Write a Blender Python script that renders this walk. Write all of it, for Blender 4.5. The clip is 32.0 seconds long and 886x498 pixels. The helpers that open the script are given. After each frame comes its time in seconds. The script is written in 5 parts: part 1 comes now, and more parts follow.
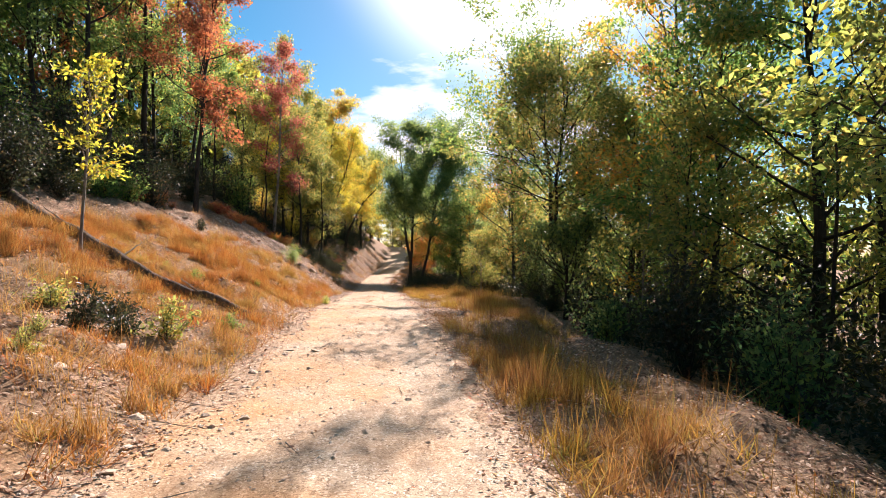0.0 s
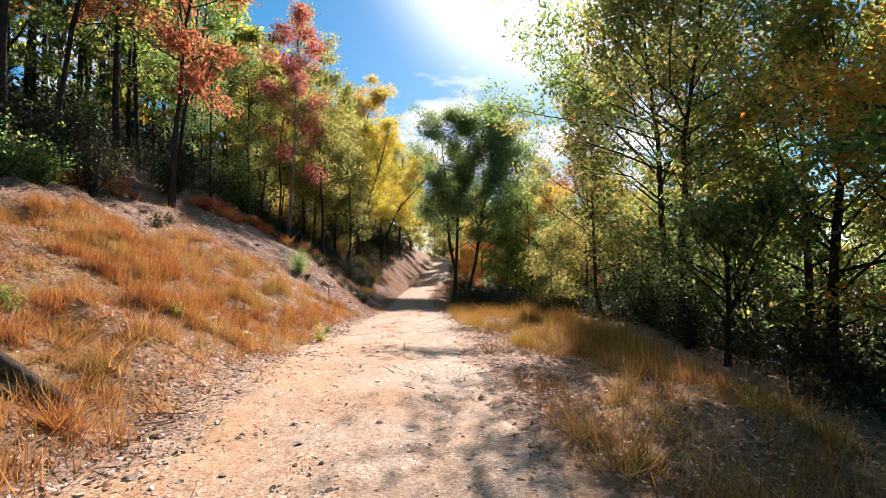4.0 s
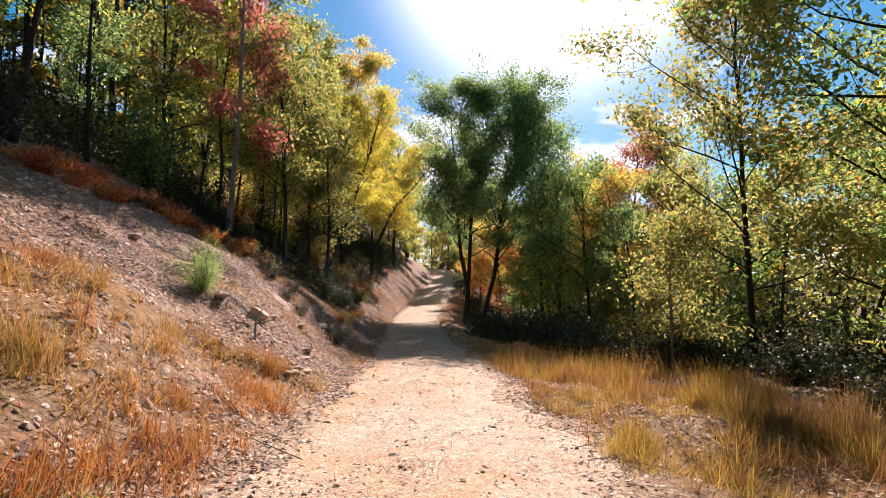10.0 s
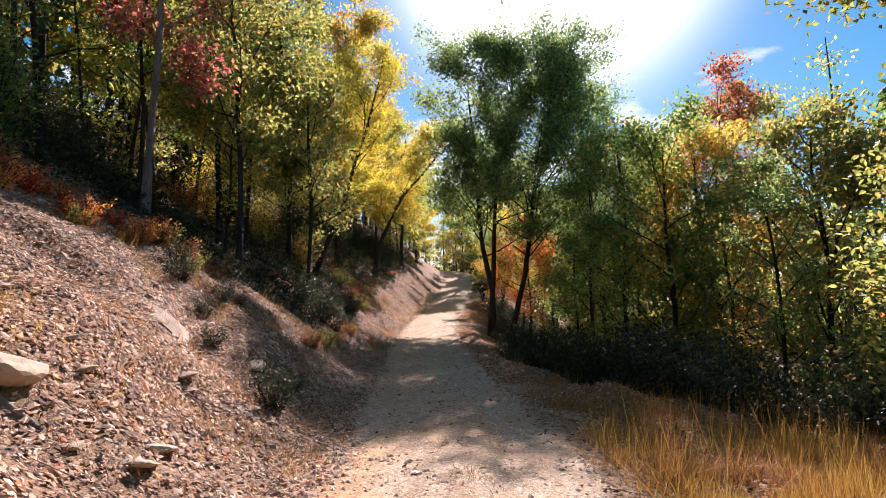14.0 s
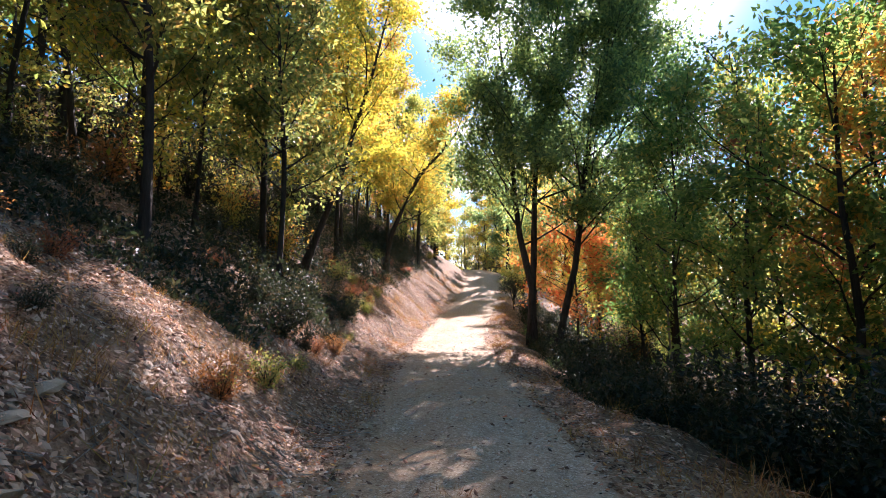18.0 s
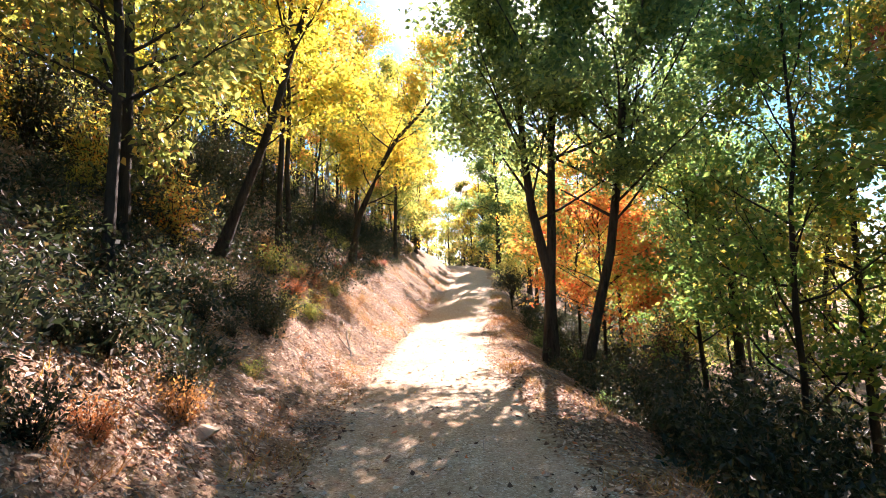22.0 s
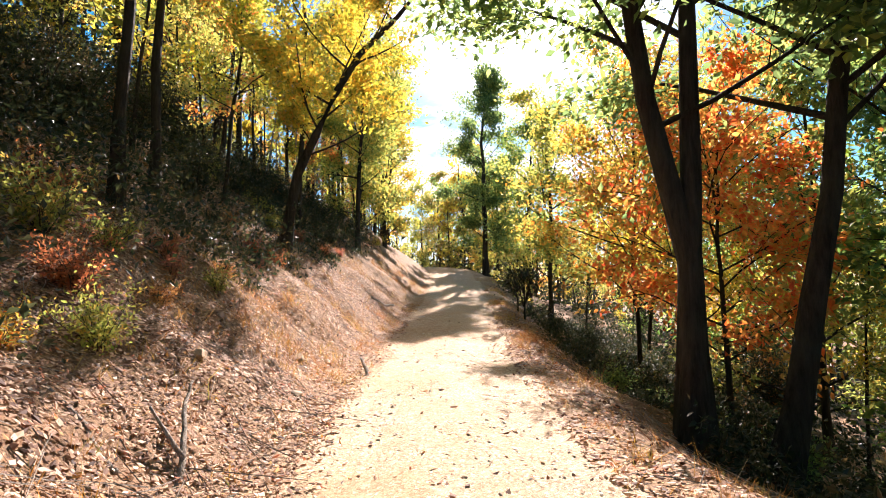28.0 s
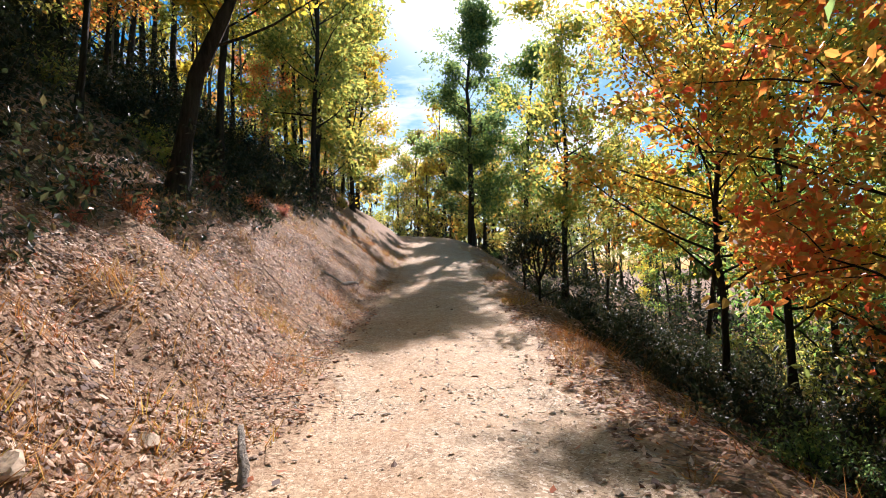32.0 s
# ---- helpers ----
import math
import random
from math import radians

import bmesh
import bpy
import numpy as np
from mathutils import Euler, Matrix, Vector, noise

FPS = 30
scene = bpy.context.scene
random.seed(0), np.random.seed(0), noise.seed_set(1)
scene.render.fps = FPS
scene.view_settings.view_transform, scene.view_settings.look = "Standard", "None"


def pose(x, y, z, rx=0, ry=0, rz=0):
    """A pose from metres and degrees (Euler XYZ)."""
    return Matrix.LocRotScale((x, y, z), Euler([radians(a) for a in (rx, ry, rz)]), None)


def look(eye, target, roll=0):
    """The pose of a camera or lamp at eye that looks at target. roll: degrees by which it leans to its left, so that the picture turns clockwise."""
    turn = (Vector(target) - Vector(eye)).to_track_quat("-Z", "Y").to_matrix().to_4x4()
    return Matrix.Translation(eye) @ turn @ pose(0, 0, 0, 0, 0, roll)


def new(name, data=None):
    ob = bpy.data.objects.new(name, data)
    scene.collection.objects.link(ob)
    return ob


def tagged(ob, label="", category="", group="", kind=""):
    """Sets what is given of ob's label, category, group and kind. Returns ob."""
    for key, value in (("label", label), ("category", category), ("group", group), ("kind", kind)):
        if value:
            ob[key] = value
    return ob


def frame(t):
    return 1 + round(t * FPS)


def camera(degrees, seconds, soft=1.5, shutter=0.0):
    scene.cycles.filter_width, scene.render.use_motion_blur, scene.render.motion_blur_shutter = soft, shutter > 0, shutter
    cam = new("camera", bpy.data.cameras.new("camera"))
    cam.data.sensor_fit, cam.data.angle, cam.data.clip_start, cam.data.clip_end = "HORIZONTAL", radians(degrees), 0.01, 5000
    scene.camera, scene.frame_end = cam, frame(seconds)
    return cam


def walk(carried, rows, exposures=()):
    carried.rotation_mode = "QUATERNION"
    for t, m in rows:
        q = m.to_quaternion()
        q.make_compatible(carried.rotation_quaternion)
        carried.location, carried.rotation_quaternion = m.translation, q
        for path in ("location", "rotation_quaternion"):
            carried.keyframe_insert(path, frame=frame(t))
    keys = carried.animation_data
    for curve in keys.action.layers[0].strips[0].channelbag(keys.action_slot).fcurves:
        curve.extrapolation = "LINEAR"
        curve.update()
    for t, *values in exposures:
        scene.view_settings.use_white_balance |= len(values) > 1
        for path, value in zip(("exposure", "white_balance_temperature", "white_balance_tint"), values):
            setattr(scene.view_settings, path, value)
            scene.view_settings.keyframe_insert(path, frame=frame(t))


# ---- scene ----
cam = camera(79.4, 32.0, soft=0.6)
PATH = [
    (0, (0.001, -0.006, 1.690), (-0.008, 2.193, 1.747), 0.7),
    (0.5, (-0.062, 0.865, 1.681), (-0.087, 3.062, 1.773), 0.8),
    (1, (-0.139, 1.695, 1.681), (-0.169, 3.891, 1.803), 0.8),
    (1.5, (-0.152, 2.580, 1.669), (-0.184, 4.776, 1.790), 0.2),
    (2, (-0.200, 3.419, 1.670), (-0.238, 5.618, 1.751), 1.1),
    (2.5, (-0.251, 4.276, 1.641), (-0.308, 6.472, 1.730), 0.9),
    (3, (-0.339, 5.135, 1.627), (-0.440, 7.329, 1.729), 0.6),
    (3.5, (-0.435, 5.994, 1.617), (-0.583, 8.186, 1.726), -0.1),
    (4, (-0.576, 6.729, 1.616), (-0.761, 8.919, 1.718), 0.2),
    (4.5, (-0.679, 7.437, 1.623), (-0.898, 9.624, 1.726), 0.3),
    (6.5, (-1.300, 10.425, 1.759), (-1.631, 12.598, 1.841), 0.0),
    (7, (-1.491, 11.186, 1.783), (-1.822, 13.360, 1.879), -0.2),
    (7.5, (-1.663, 11.937, 1.786), (-1.975, 14.112, 1.893), -0.4),
    (8, (-1.841, 12.628, 1.794), (-2.124, 14.806, 1.909), -0.1),
    (8.5, (-2.035, 13.438, 1.780), (-2.270, 15.620, 1.920), 0.4),
    (9, (-2.160, 14.180, 1.764), (-2.347, 16.367, 1.924), 0.7),
    (9.5, (-2.302, 14.978, 1.746), (-2.437, 17.167, 1.921), 1.4),
    (10, (-2.342, 15.728, 1.731), (-2.492, 17.917, 1.890), 0.6),
    (10.5, (-2.441, 16.514, 1.720), (-2.616, 18.701, 1.887), 1.1),
    (11, (-2.457, 17.276, 1.720), (-2.594, 19.466, 1.878), -0.3),
    (11.5, (-2.569, 17.949, 1.747), (-2.636, 20.142, 1.891), 1.1),
    (12, (-2.615, 18.737, 1.729), (-2.716, 20.933, 1.837), 0.1),
    (12.5, (-2.792, 19.499, 1.739), (-2.915, 21.691, 1.867), 0.1),
    (13, (-2.902, 20.231, 1.731), (-3.049, 22.421, 1.882), 0.0),
    (13.5, (-3.027, 20.920, 1.744), (-3.203, 23.105, 1.912), -0.0),
    (14, (-3.089, 21.667, 1.725), (-3.282, 23.851, 1.900), -0.3),
    (14.5, (-3.171, 22.349, 1.726), (-3.363, 24.533, 1.899), 0.3),
    (16.5, (-3.302, 24.985, 1.695), (-3.533, 27.167, 1.872), -0.6),
    (17, (-3.479, 25.644, 1.635), (-3.719, 27.823, 1.813), -0.5),
    (17.5, (-3.651, 26.246, 1.631), (-3.913, 28.423, 1.814), -0.4),
    (18, (-3.795, 27.030, 1.607), (-4.067, 29.206, 1.789), -0.2),
    (18.5, (-3.978, 27.720, 1.566), (-4.238, 29.896, 1.751), -0.4),
    (19, (-4.063, 28.438, 1.518), (-4.313, 30.615, 1.715), -0.7),
    (19.5, (-4.175, 29.125, 1.482), (-4.409, 31.302, 1.692), -0.8),
    (20, (-4.215, 29.829, 1.464), (-4.440, 32.006, 1.691), -1.0),
    (20.5, (-4.298, 30.555, 1.467), (-4.513, 32.732, 1.700), -0.7),
    (21, (-4.341, 31.291, 1.486), (-4.550, 33.469, 1.712), -0.8),
    (21.5, (-4.407, 32.012, 1.505), (-4.615, 34.194, 1.703), -0.9),
    (22, (-4.479, 32.698, 1.514), (-4.678, 34.881, 1.694), -1.1),
    (22.5, (-4.554, 33.343, 1.508), (-4.736, 35.529, 1.689), -1.5),
    (23, (-4.650, 33.988, 1.526), (-4.816, 36.176, 1.683), -1.0),
    (23.5, (-4.743, 34.717, 1.482), (-4.909, 36.906, 1.638), -0.8),
    (24, (-4.913, 35.402, 1.438), (-5.066, 37.589, 1.621), -1.3),
    (24.5, (-4.997, 35.977, 1.413), (-5.154, 38.162, 1.599), -0.9),
    (25, (-5.148, 36.571, 1.377), (-5.301, 38.756, 1.570), -0.9),
    (25.5, (-5.171, 37.214, 1.338), (-5.321, 39.401, 1.526), -0.8),
    (27.5, (-5.532, 39.757, 1.309), (-5.611, 41.945, 1.527), -0.7),
    (28, (-5.656, 40.414, 1.319), (-5.723, 42.602, 1.533), -0.6),
    (28.5, (-5.726, 41.047, 1.291), (-5.770, 43.237, 1.498), -0.2),
    (29, (-5.799, 41.658, 1.309), (-5.819, 43.850, 1.502), -0.4),
    (29.5, (-5.788, 42.260, 1.328), (-5.788, 44.453, 1.499), -0.6),
    (30, (-5.866, 42.903, 1.340), (-5.850, 45.098, 1.491), -0.5),
    (30.5, (-5.858, 43.526, 1.348), (-5.832, 45.720, 1.500), -1.3),
    (31, (-5.906, 44.112, 1.367), (-5.874, 46.307, 1.513), -1.2),
    (31.5, (-5.902, 44.768, 1.361), (-5.874, 46.963, 1.488), -1.5),
    (32, (-5.959, 45.352, 1.399), (-5.932, 47.550, 1.499), -0.8),
]
EXPOSURES = [(0.0, 1.38, 6300, 27), (2.0, 1.33, 6100, 29), (4.0, 1.25, 6000, 28), (8.0, 1.17, 6050, 29), (14.0, 1.25, 5950, 32), (17.0, 1.7, 5750, 34), (19.0, 1.92, 5650, 29), (22.0, 2.35, 6350, 32), (25.0, 2.5, 6500, 30), (28.5, 1.78, 6250, 26), (30.0, 1.62, 6000, 24), (32.0, 1.27, 5850, 24)]
walk(cam, [(t, look(eye, target, roll)) for t, eye, target, roll in PATH], EXPOSURES)

# ---- sky and sun ----
SUN_AZ, SUN_EL = radians(7.6), radians(36.0)      # to the right of +y, above the horizon
world = bpy.data.worlds.new("world")
scene.world = world
world.use_nodes = True
wn, wl = world.node_tree.nodes, world.node_tree.links
sky = wn.new("ShaderNodeTexSky")
sky.sky_type, sky.sun_disc = "NISHITA", False
sky.sun_elevation, sky.sun_rotation = SUN_EL, SUN_AZ
sky.air_density, sky.dust_density, sky.ozone_density = 1.0, 0.3, 1.2
wc = wn.new("ShaderNodeTexCoord")
wmap = wn.new("ShaderNodeMapping")
wmap.inputs["Scale"].default_value = (1.0, 1.0, 3.2)
wnoise = wn.new("ShaderNodeTexNoise")
wnoise.inputs["Scale"].default_value, wnoise.inputs["Detail"].default_value, wnoise.inputs["Roughness"].default_value = 2.3, 7.0, 0.55
wramp = wn.new("ShaderNodeValToRGB")
wramp.color_ramp.elements[0].position, wramp.color_ramp.elements[1].position = 0.575, 0.66
wmix = wn.new("ShaderNodeMix")
wmix.data_type = "RGBA"
wl.new(wc.outputs["Generated"], wmap.inputs["Vector"])
wl.new(wmap.outputs["Vector"], wnoise.inputs["Vector"])
wsep = wn.new("ShaderNodeSeparateXYZ")
wlow = wn.new("ShaderNodeMapRange")
wlow.inputs["From Min"].default_value, wlow.inputs["From Max"].default_value = 0.12, 0.62
wlow.inputs["To Min"].default_value, wlow.inputs["To Max"].default_value = 0.045, 0.0
wadd = wn.new("ShaderNodeMath")
wl.new(wc.outputs["Generated"], wsep.inputs["Vector"])
wl.new(wsep.outputs["Z"], wlow.inputs["Value"])
wl.new(wnoise.outputs["Fac"], wadd.inputs[0])
wl.new(wlow.outputs["Result"], wadd.inputs[1])
wl.new(wadd.outputs["Value"], wramp.inputs["Fac"])
wl.new(wramp.outputs["Color"], wmix.inputs["Factor"])
wsat = wn.new("ShaderNodeHueSaturation")
wsat.inputs["Hue"].default_value, wsat.inputs["Saturation"].default_value, wsat.inputs["Value"].default_value = 0.472, 1.55, 1.85
wl.new(sky.outputs["Color"], wsat.inputs["Color"])
wl.new(wsat.outputs["Color"], wmix.inputs["A"])
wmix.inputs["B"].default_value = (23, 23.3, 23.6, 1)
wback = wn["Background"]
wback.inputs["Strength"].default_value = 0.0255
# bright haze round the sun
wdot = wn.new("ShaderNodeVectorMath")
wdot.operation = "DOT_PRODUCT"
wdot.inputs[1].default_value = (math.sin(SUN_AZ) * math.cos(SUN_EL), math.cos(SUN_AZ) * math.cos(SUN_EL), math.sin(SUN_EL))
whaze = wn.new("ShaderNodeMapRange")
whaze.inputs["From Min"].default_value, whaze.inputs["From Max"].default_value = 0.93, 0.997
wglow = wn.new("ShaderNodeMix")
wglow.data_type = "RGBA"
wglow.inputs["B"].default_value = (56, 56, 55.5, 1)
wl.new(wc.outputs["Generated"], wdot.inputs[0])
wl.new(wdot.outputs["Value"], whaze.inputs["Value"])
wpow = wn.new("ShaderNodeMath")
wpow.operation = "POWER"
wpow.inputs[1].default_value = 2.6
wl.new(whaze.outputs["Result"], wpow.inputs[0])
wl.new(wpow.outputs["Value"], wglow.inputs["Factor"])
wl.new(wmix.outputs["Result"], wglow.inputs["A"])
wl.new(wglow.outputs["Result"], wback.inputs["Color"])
sun_data = bpy.data.lights.new("sun", "SUN")
sun_data.energy, sun_data.angle, sun_data.color = 5.0, radians(0.53), (1.0, 0.92, 0.78)
sun = new("sun", sun_data)
sun_way = Vector((math.sin(SUN_AZ) * math.cos(SUN_EL), math.cos(SUN_AZ) * math.cos(SUN_EL), math.sin(SUN_EL)))
sun.matrix_world = look(sun_way * 100, (0, 0, 0))


# ---- materials ----
def shader(name, rough=0.9, spec=0.2):
    m = bpy.data.materials.new(name)
    m.use_nodes = True
    b = m.node_tree.nodes["Principled BSDF"]
    b.inputs["Roughness"].default_value = rough
    b.inputs["Specular IOR Level"].default_value = spec
    return m, m.node_tree.nodes, m.node_tree.links, b


def noise_of(nodes, links, scale, detail=6.0, rough=0.6, coord="Object", stretch=None):
    tc = nodes.new("ShaderNodeTexCoord")
    n = nodes.new("ShaderNodeTexNoise")
    n.inputs["Scale"].default_value, n.inputs["Detail"].default_value, n.inputs["Roughness"].default_value = scale, detail, rough
    if stretch:
        mp = nodes.new("ShaderNodeMapping")
        mp.inputs["Scale"].default_value = stretch
        links.new(tc.outputs[coord], mp.inputs["Vector"])
        links.new(mp.outputs["Vector"], n.inputs["Vector"])
    else:
        links.new(tc.outputs[coord], n.inputs["Vector"])
    return n.outputs["Fac"]


def ramp(nodes, links, fac, stops):
    r = nodes.new("ShaderNodeValToRGB")
    els = r.color_ramp.elements
    while len(els) < len(stops):
        els.new(0.5)
    for e, (p, c) in zip(els, stops):
        e.position, e.color = p, (*c, 1)
    links.new(fac, r.inputs["Fac"])
    return r.outputs["Color"]


def mixed(nodes, links, fac, a, b, how="MIX"):
    m = nodes.new("ShaderNodeMix")
    m.data_type, m.blend_type = "RGBA", how
    for key, v in (("Factor", fac), ("A", a), ("B", b)):
        if isinstance(v, (int, float)):
            m.inputs[key].default_value = v
        elif isinstance(v, tuple):
            m.inputs[key].default_value = (*v, 1)
        else:
            links.new(v, m.inputs[key])
    return m.outputs["Result"]


def bumped(nodes, links, b, height, strength, distance):
    bp = nodes.new("ShaderNodeBump")
    bp.inputs["Strength"].default_value, bp.inputs["Distance"].default_value = strength, distance
    links.new(height, bp.inputs["Height"])
    links.new(bp.outputs["Normal"], b.inputs["Normal"])


def leaf_material(name, stops, through_light=0.55, rough=0.45, spec=0.35, facing=0.6, other=None, shine=1.8):
    m, nodes, links, b = shader(name, rough, spec)
    geo = nodes.new("ShaderNodeNewGeometry")
    col = ramp(nodes, links, geo.outputs["Random Per Island"], stops)
    if other:
        where = ramp(nodes, links, noise_of(nodes, links, 0.85, 4.0, 0.6), [(.42, (0, 0, 0)), (.6, (1, 1, 1))])
        col = mixed(nodes, links, where, col, ramp(nodes, links, geo.outputs["Random Per Island"], other))
    info = nodes.new("ShaderNodeObjectInfo")
    hsv = nodes.new("ShaderNodeHueSaturation")
    rng = nodes.new("ShaderNodeMapRange")
    rng.inputs["To Min"].default_value, rng.inputs["To Max"].default_value = 0.485, 0.515
    links.new(info.outputs["Random"], rng.inputs["Value"])
    links.new(rng.outputs["Result"], hsv.inputs["Hue"])
    val = nodes.new("ShaderNodeMapRange")
    val.inputs["To Min"].default_value, val.inputs["To Max"].default_value = 0.75, 1.2
    links.new(noise_of(nodes, links, 1.3, 2.0), val.inputs["Value"])
    links.new(val.outputs["Result"], hsv.inputs["Value"])
    links.new(col, hsv.inputs["Color"])
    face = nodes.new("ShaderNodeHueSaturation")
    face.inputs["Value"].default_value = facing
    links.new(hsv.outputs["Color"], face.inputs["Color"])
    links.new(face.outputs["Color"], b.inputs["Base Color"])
    tr = nodes.new("ShaderNodeBsdfTranslucent")
    glow = nodes.new("ShaderNodeHueSaturation")
    glow.inputs["Saturation"].default_value, glow.inputs["Value"].default_value = 1.15, shine
    links.new(hsv.outputs["Color"], glow.inputs["Color"])
    links.new(glow.outputs["Color"], tr.inputs["Color"])
    mix = nodes.new("ShaderNodeMixShader")
    mix.inputs["Fac"].default_value = through_light
    links.new(b.outputs["BSDF"], mix.inputs[1])
    links.new(tr.outputs["BSDF"], mix.inputs[2])
    links.new(mix.outputs["Shader"], nodes["Material Output"].inputs["Surface"])
    return m


LEAF = {
    "green": leaf_material("leaves_green", [(0, (.069, .118, .038)), (.5, (.132, .202, .063)), (.9, (.237, .266, .087)), (1, (.496, .377, .118))], .6, shine=2.1),
    "deep": leaf_material("leaves_deep_green", [(0, (.065, .11, .05)), (.6, (.14, .20, .08)), (1, (.27, .32, .11))], .64, shine=2.05),
    "olive": leaf_material("leaves_olive", [(0, (.122, .150, .050)), (.5, (.238, .257, .085)), (.85, (.393, .345, .116)), (1, (.554, .315, .124))]),
    "lime": leaf_material("leaves_yellow_green", [(0, (.171, .219, .066)), (.5, (.355, .375, .116)), (.85, (.555, .488, .153)), (1, (.673, .443, .147))], shine=1.65),
    "yellow": leaf_material("leaves_yellow", [(0, (.235, .265, .06)), (.4, (.47, .445, .10)), (.8, (.66, .53, .12)), (1, (.66, .40, .11))], shine=1.55),
    "orange": leaf_material("leaves_orange", [(0, (.457, .361, .122)), (.4, (.644, .376, .137)), (.8, (.672, .271, .117)), (1, (.588, .167, .100))]),
    "amber": leaf_material("leaves_amber", [(0, (.16, .21, .070)), (.3, (.42, .40, .12)), (.6, (.60, .46, .13)), (.88, (.60, .34, .11)), (1, (.54, .20, .08))]),
    "red": leaf_material("leaves_red", [(0, (.22, .10, .07)), (.5, (.40, .15, .115)), (.85, (.48, .23, .15)), (1, (.38, .31, .12))]),
    "rust": leaf_material("leaves_rust", [(0, (.176, .090, .052)), (.5, (.329, .157, .080)), (.9, (.461, .221, .107)), (1, (.285, .218, .094))]),
    "scarlet": leaf_material("leaves_scarlet", [(0, (.20, .06, .045)), (.5, (.44, .13, .075)), (.85, (.52, .23, .10)), (1, (.36, .24, .11))]),
    # near-black: the shade under the trees is put into this leaf colour
    "shade": leaf_material("leaves_shaded_underwood", [(0, (.020, .028, .014)), (.5, (.036, .047, .022)), (.85, (.065, .066, .034)), (1, (.16, .11, .055))], .3, .45, .35),
    "needle": leaf_material("needles", [(0, (.12, .18, .06)), (.6, (.20, .28, .09)), (1, (.30, .36, .13))], .6),
    "litter": leaf_material("fallen_leaves", [(0, (.05, .026, .016)), (.25, (.16, .085, .05)), (.5, (.36, .22, .13)), (.72, (.56, .40, .27)), (.86, (.70, .55, .41)), (.94, (.48, .16, .07)), (1, (.66, .43, .15))], .2, .7, .2, 1.0),
    "straw": leaf_material("dry_grass", [(0, (.15, .075, .03)), (.4, (.42, .24, .075)), (.8, (.60, .40, .14)), (.93, (.34, .29, .08)), (1, (.22, .22, .07))], .4, .6, .2, .9,
                           [(0, (.17, .075, .045)), (.5, (.38, .18, .085)), (.85, (.52, .30, .15)), (1, (.28, .22, .09))], 1.15),
    "rusty_straw": leaf_material("russet_grass", [(0, (.14, .055, .03)), (.4, (.44, .19, .07)), (.85, (.62, .35, .13)), (1, (.30, .25, .09))], .4, .6, .2, .9,
                                 [(0, (.24, .14, .05)), (.5, (.52, .33, .11)), (.85, (.66, .48, .21)), (.94, (.30, .31, .09)), (1, (.24, .26, .08))], 1.15),
}


def far_leaf_material(facing=0.55):
    m, nodes, links, b = shader("leaves_far_wood", 0.5, 0.3)
    geo = nodes.new("ShaderNodeNewGeometry")
    att = nodes.new("ShaderNodeAttribute")
    att.attribute_name = "tint"
    hsv = nodes.new("ShaderNodeHueSaturation")
    for key, lo, hi in (("Hue", .47, .53), ("Value", .6, 1.5)):
        r = nodes.new("ShaderNodeMapRange")
        r.inputs["To Min"].default_value, r.inputs["To Max"].default_value = lo, hi
        links.new(geo.outputs["Random Per Island"], r.inputs["Value"])
        links.new(r.outputs["Result"], hsv.inputs[key])
    links.new(att.outputs["Color"], hsv.inputs["Color"])
    face = nodes.new("ShaderNodeHueSaturation")
    face.inputs["Value"].default_value = facing
    links.new(hsv.outputs["Color"], face.inputs["Color"])
    links.new(face.outputs["Color"], b.inputs["Base Color"])
    tr = nodes.new("ShaderNodeBsdfTranslucent")
    glow = nodes.new("ShaderNodeHueSaturation")
    glow.inputs["Saturation"].default_value, glow.inputs["Value"].default_value = 1.08, 1.25
    links.new(hsv.outputs["Color"], glow.inputs["Color"])
    links.new(glow.outputs["Color"], tr.inputs["Color"])
    mix = nodes.new("ShaderNodeMixShader")
    mix.inputs["Fac"].default_value = 0.55
    links.new(b.outputs["BSDF"], mix.inputs[1])
    links.new(tr.outputs["BSDF"], mix.inputs[2])
    links.new(mix.outputs["Shader"], nodes["Material Output"].inputs["Surface"])
    return m


def bark_material(name, dark, light):
    m, nodes, links, b = shader(name, 0.92, 0.15)
    f = noise_of(nodes, links, 14.0, 8.0, 0.7, stretch=(1.0, 1.0, 0.16))
    g = noise_of(nodes, links, 1.7, 3.0)
    c = ramp(nodes, links, f, [(.32, dark), (.68, light)])
    links.new(mixed(nodes, links, ramp(nodes, links, g, [(.4, (0, 0, 0)), (.7, (.4, .4, .4))]), c, (.085, .09, .068)), b.inputs["Base Color"])
    bumped(nodes, links, b, f, 1.0, 0.11)
    return m


BARK = bark_material("bark", (.014, .011, .009), (.07, .055, .045))
BARK_PALE = bark_material("pale_bark", (.12, .10, .085), (.36, .33, .29))
LOG = bark_material("rotting_bark", (.035, .024, .018), (.21, .15, .105))
DEAD = bark_material("weathered_wood", (.20, .16, .125), (.55, .48, .40))


def stone_material(name, a, b2, c2):
    m, nodes, links, b = shader(name, 0.85, 0.25)
    geo = nodes.new("ShaderNodeNewGeometry")
    col = ramp(nodes, links, geo.outputs["Random Per Island"], [(0, a), (.5, b2), (1, c2)])
    f = noise_of(nodes, links, 14.0, 8.0, 0.7)
    links.new(mixed(nodes, links, ramp(nodes, links, f, [(.35, (0, 0, 0)), (.7, (.55, .55, .55))]), col, (.20, .15, .11)), b.inputs["Base Color"])
    bumped(nodes, links, b, f, 0.6, 0.02)
    return m


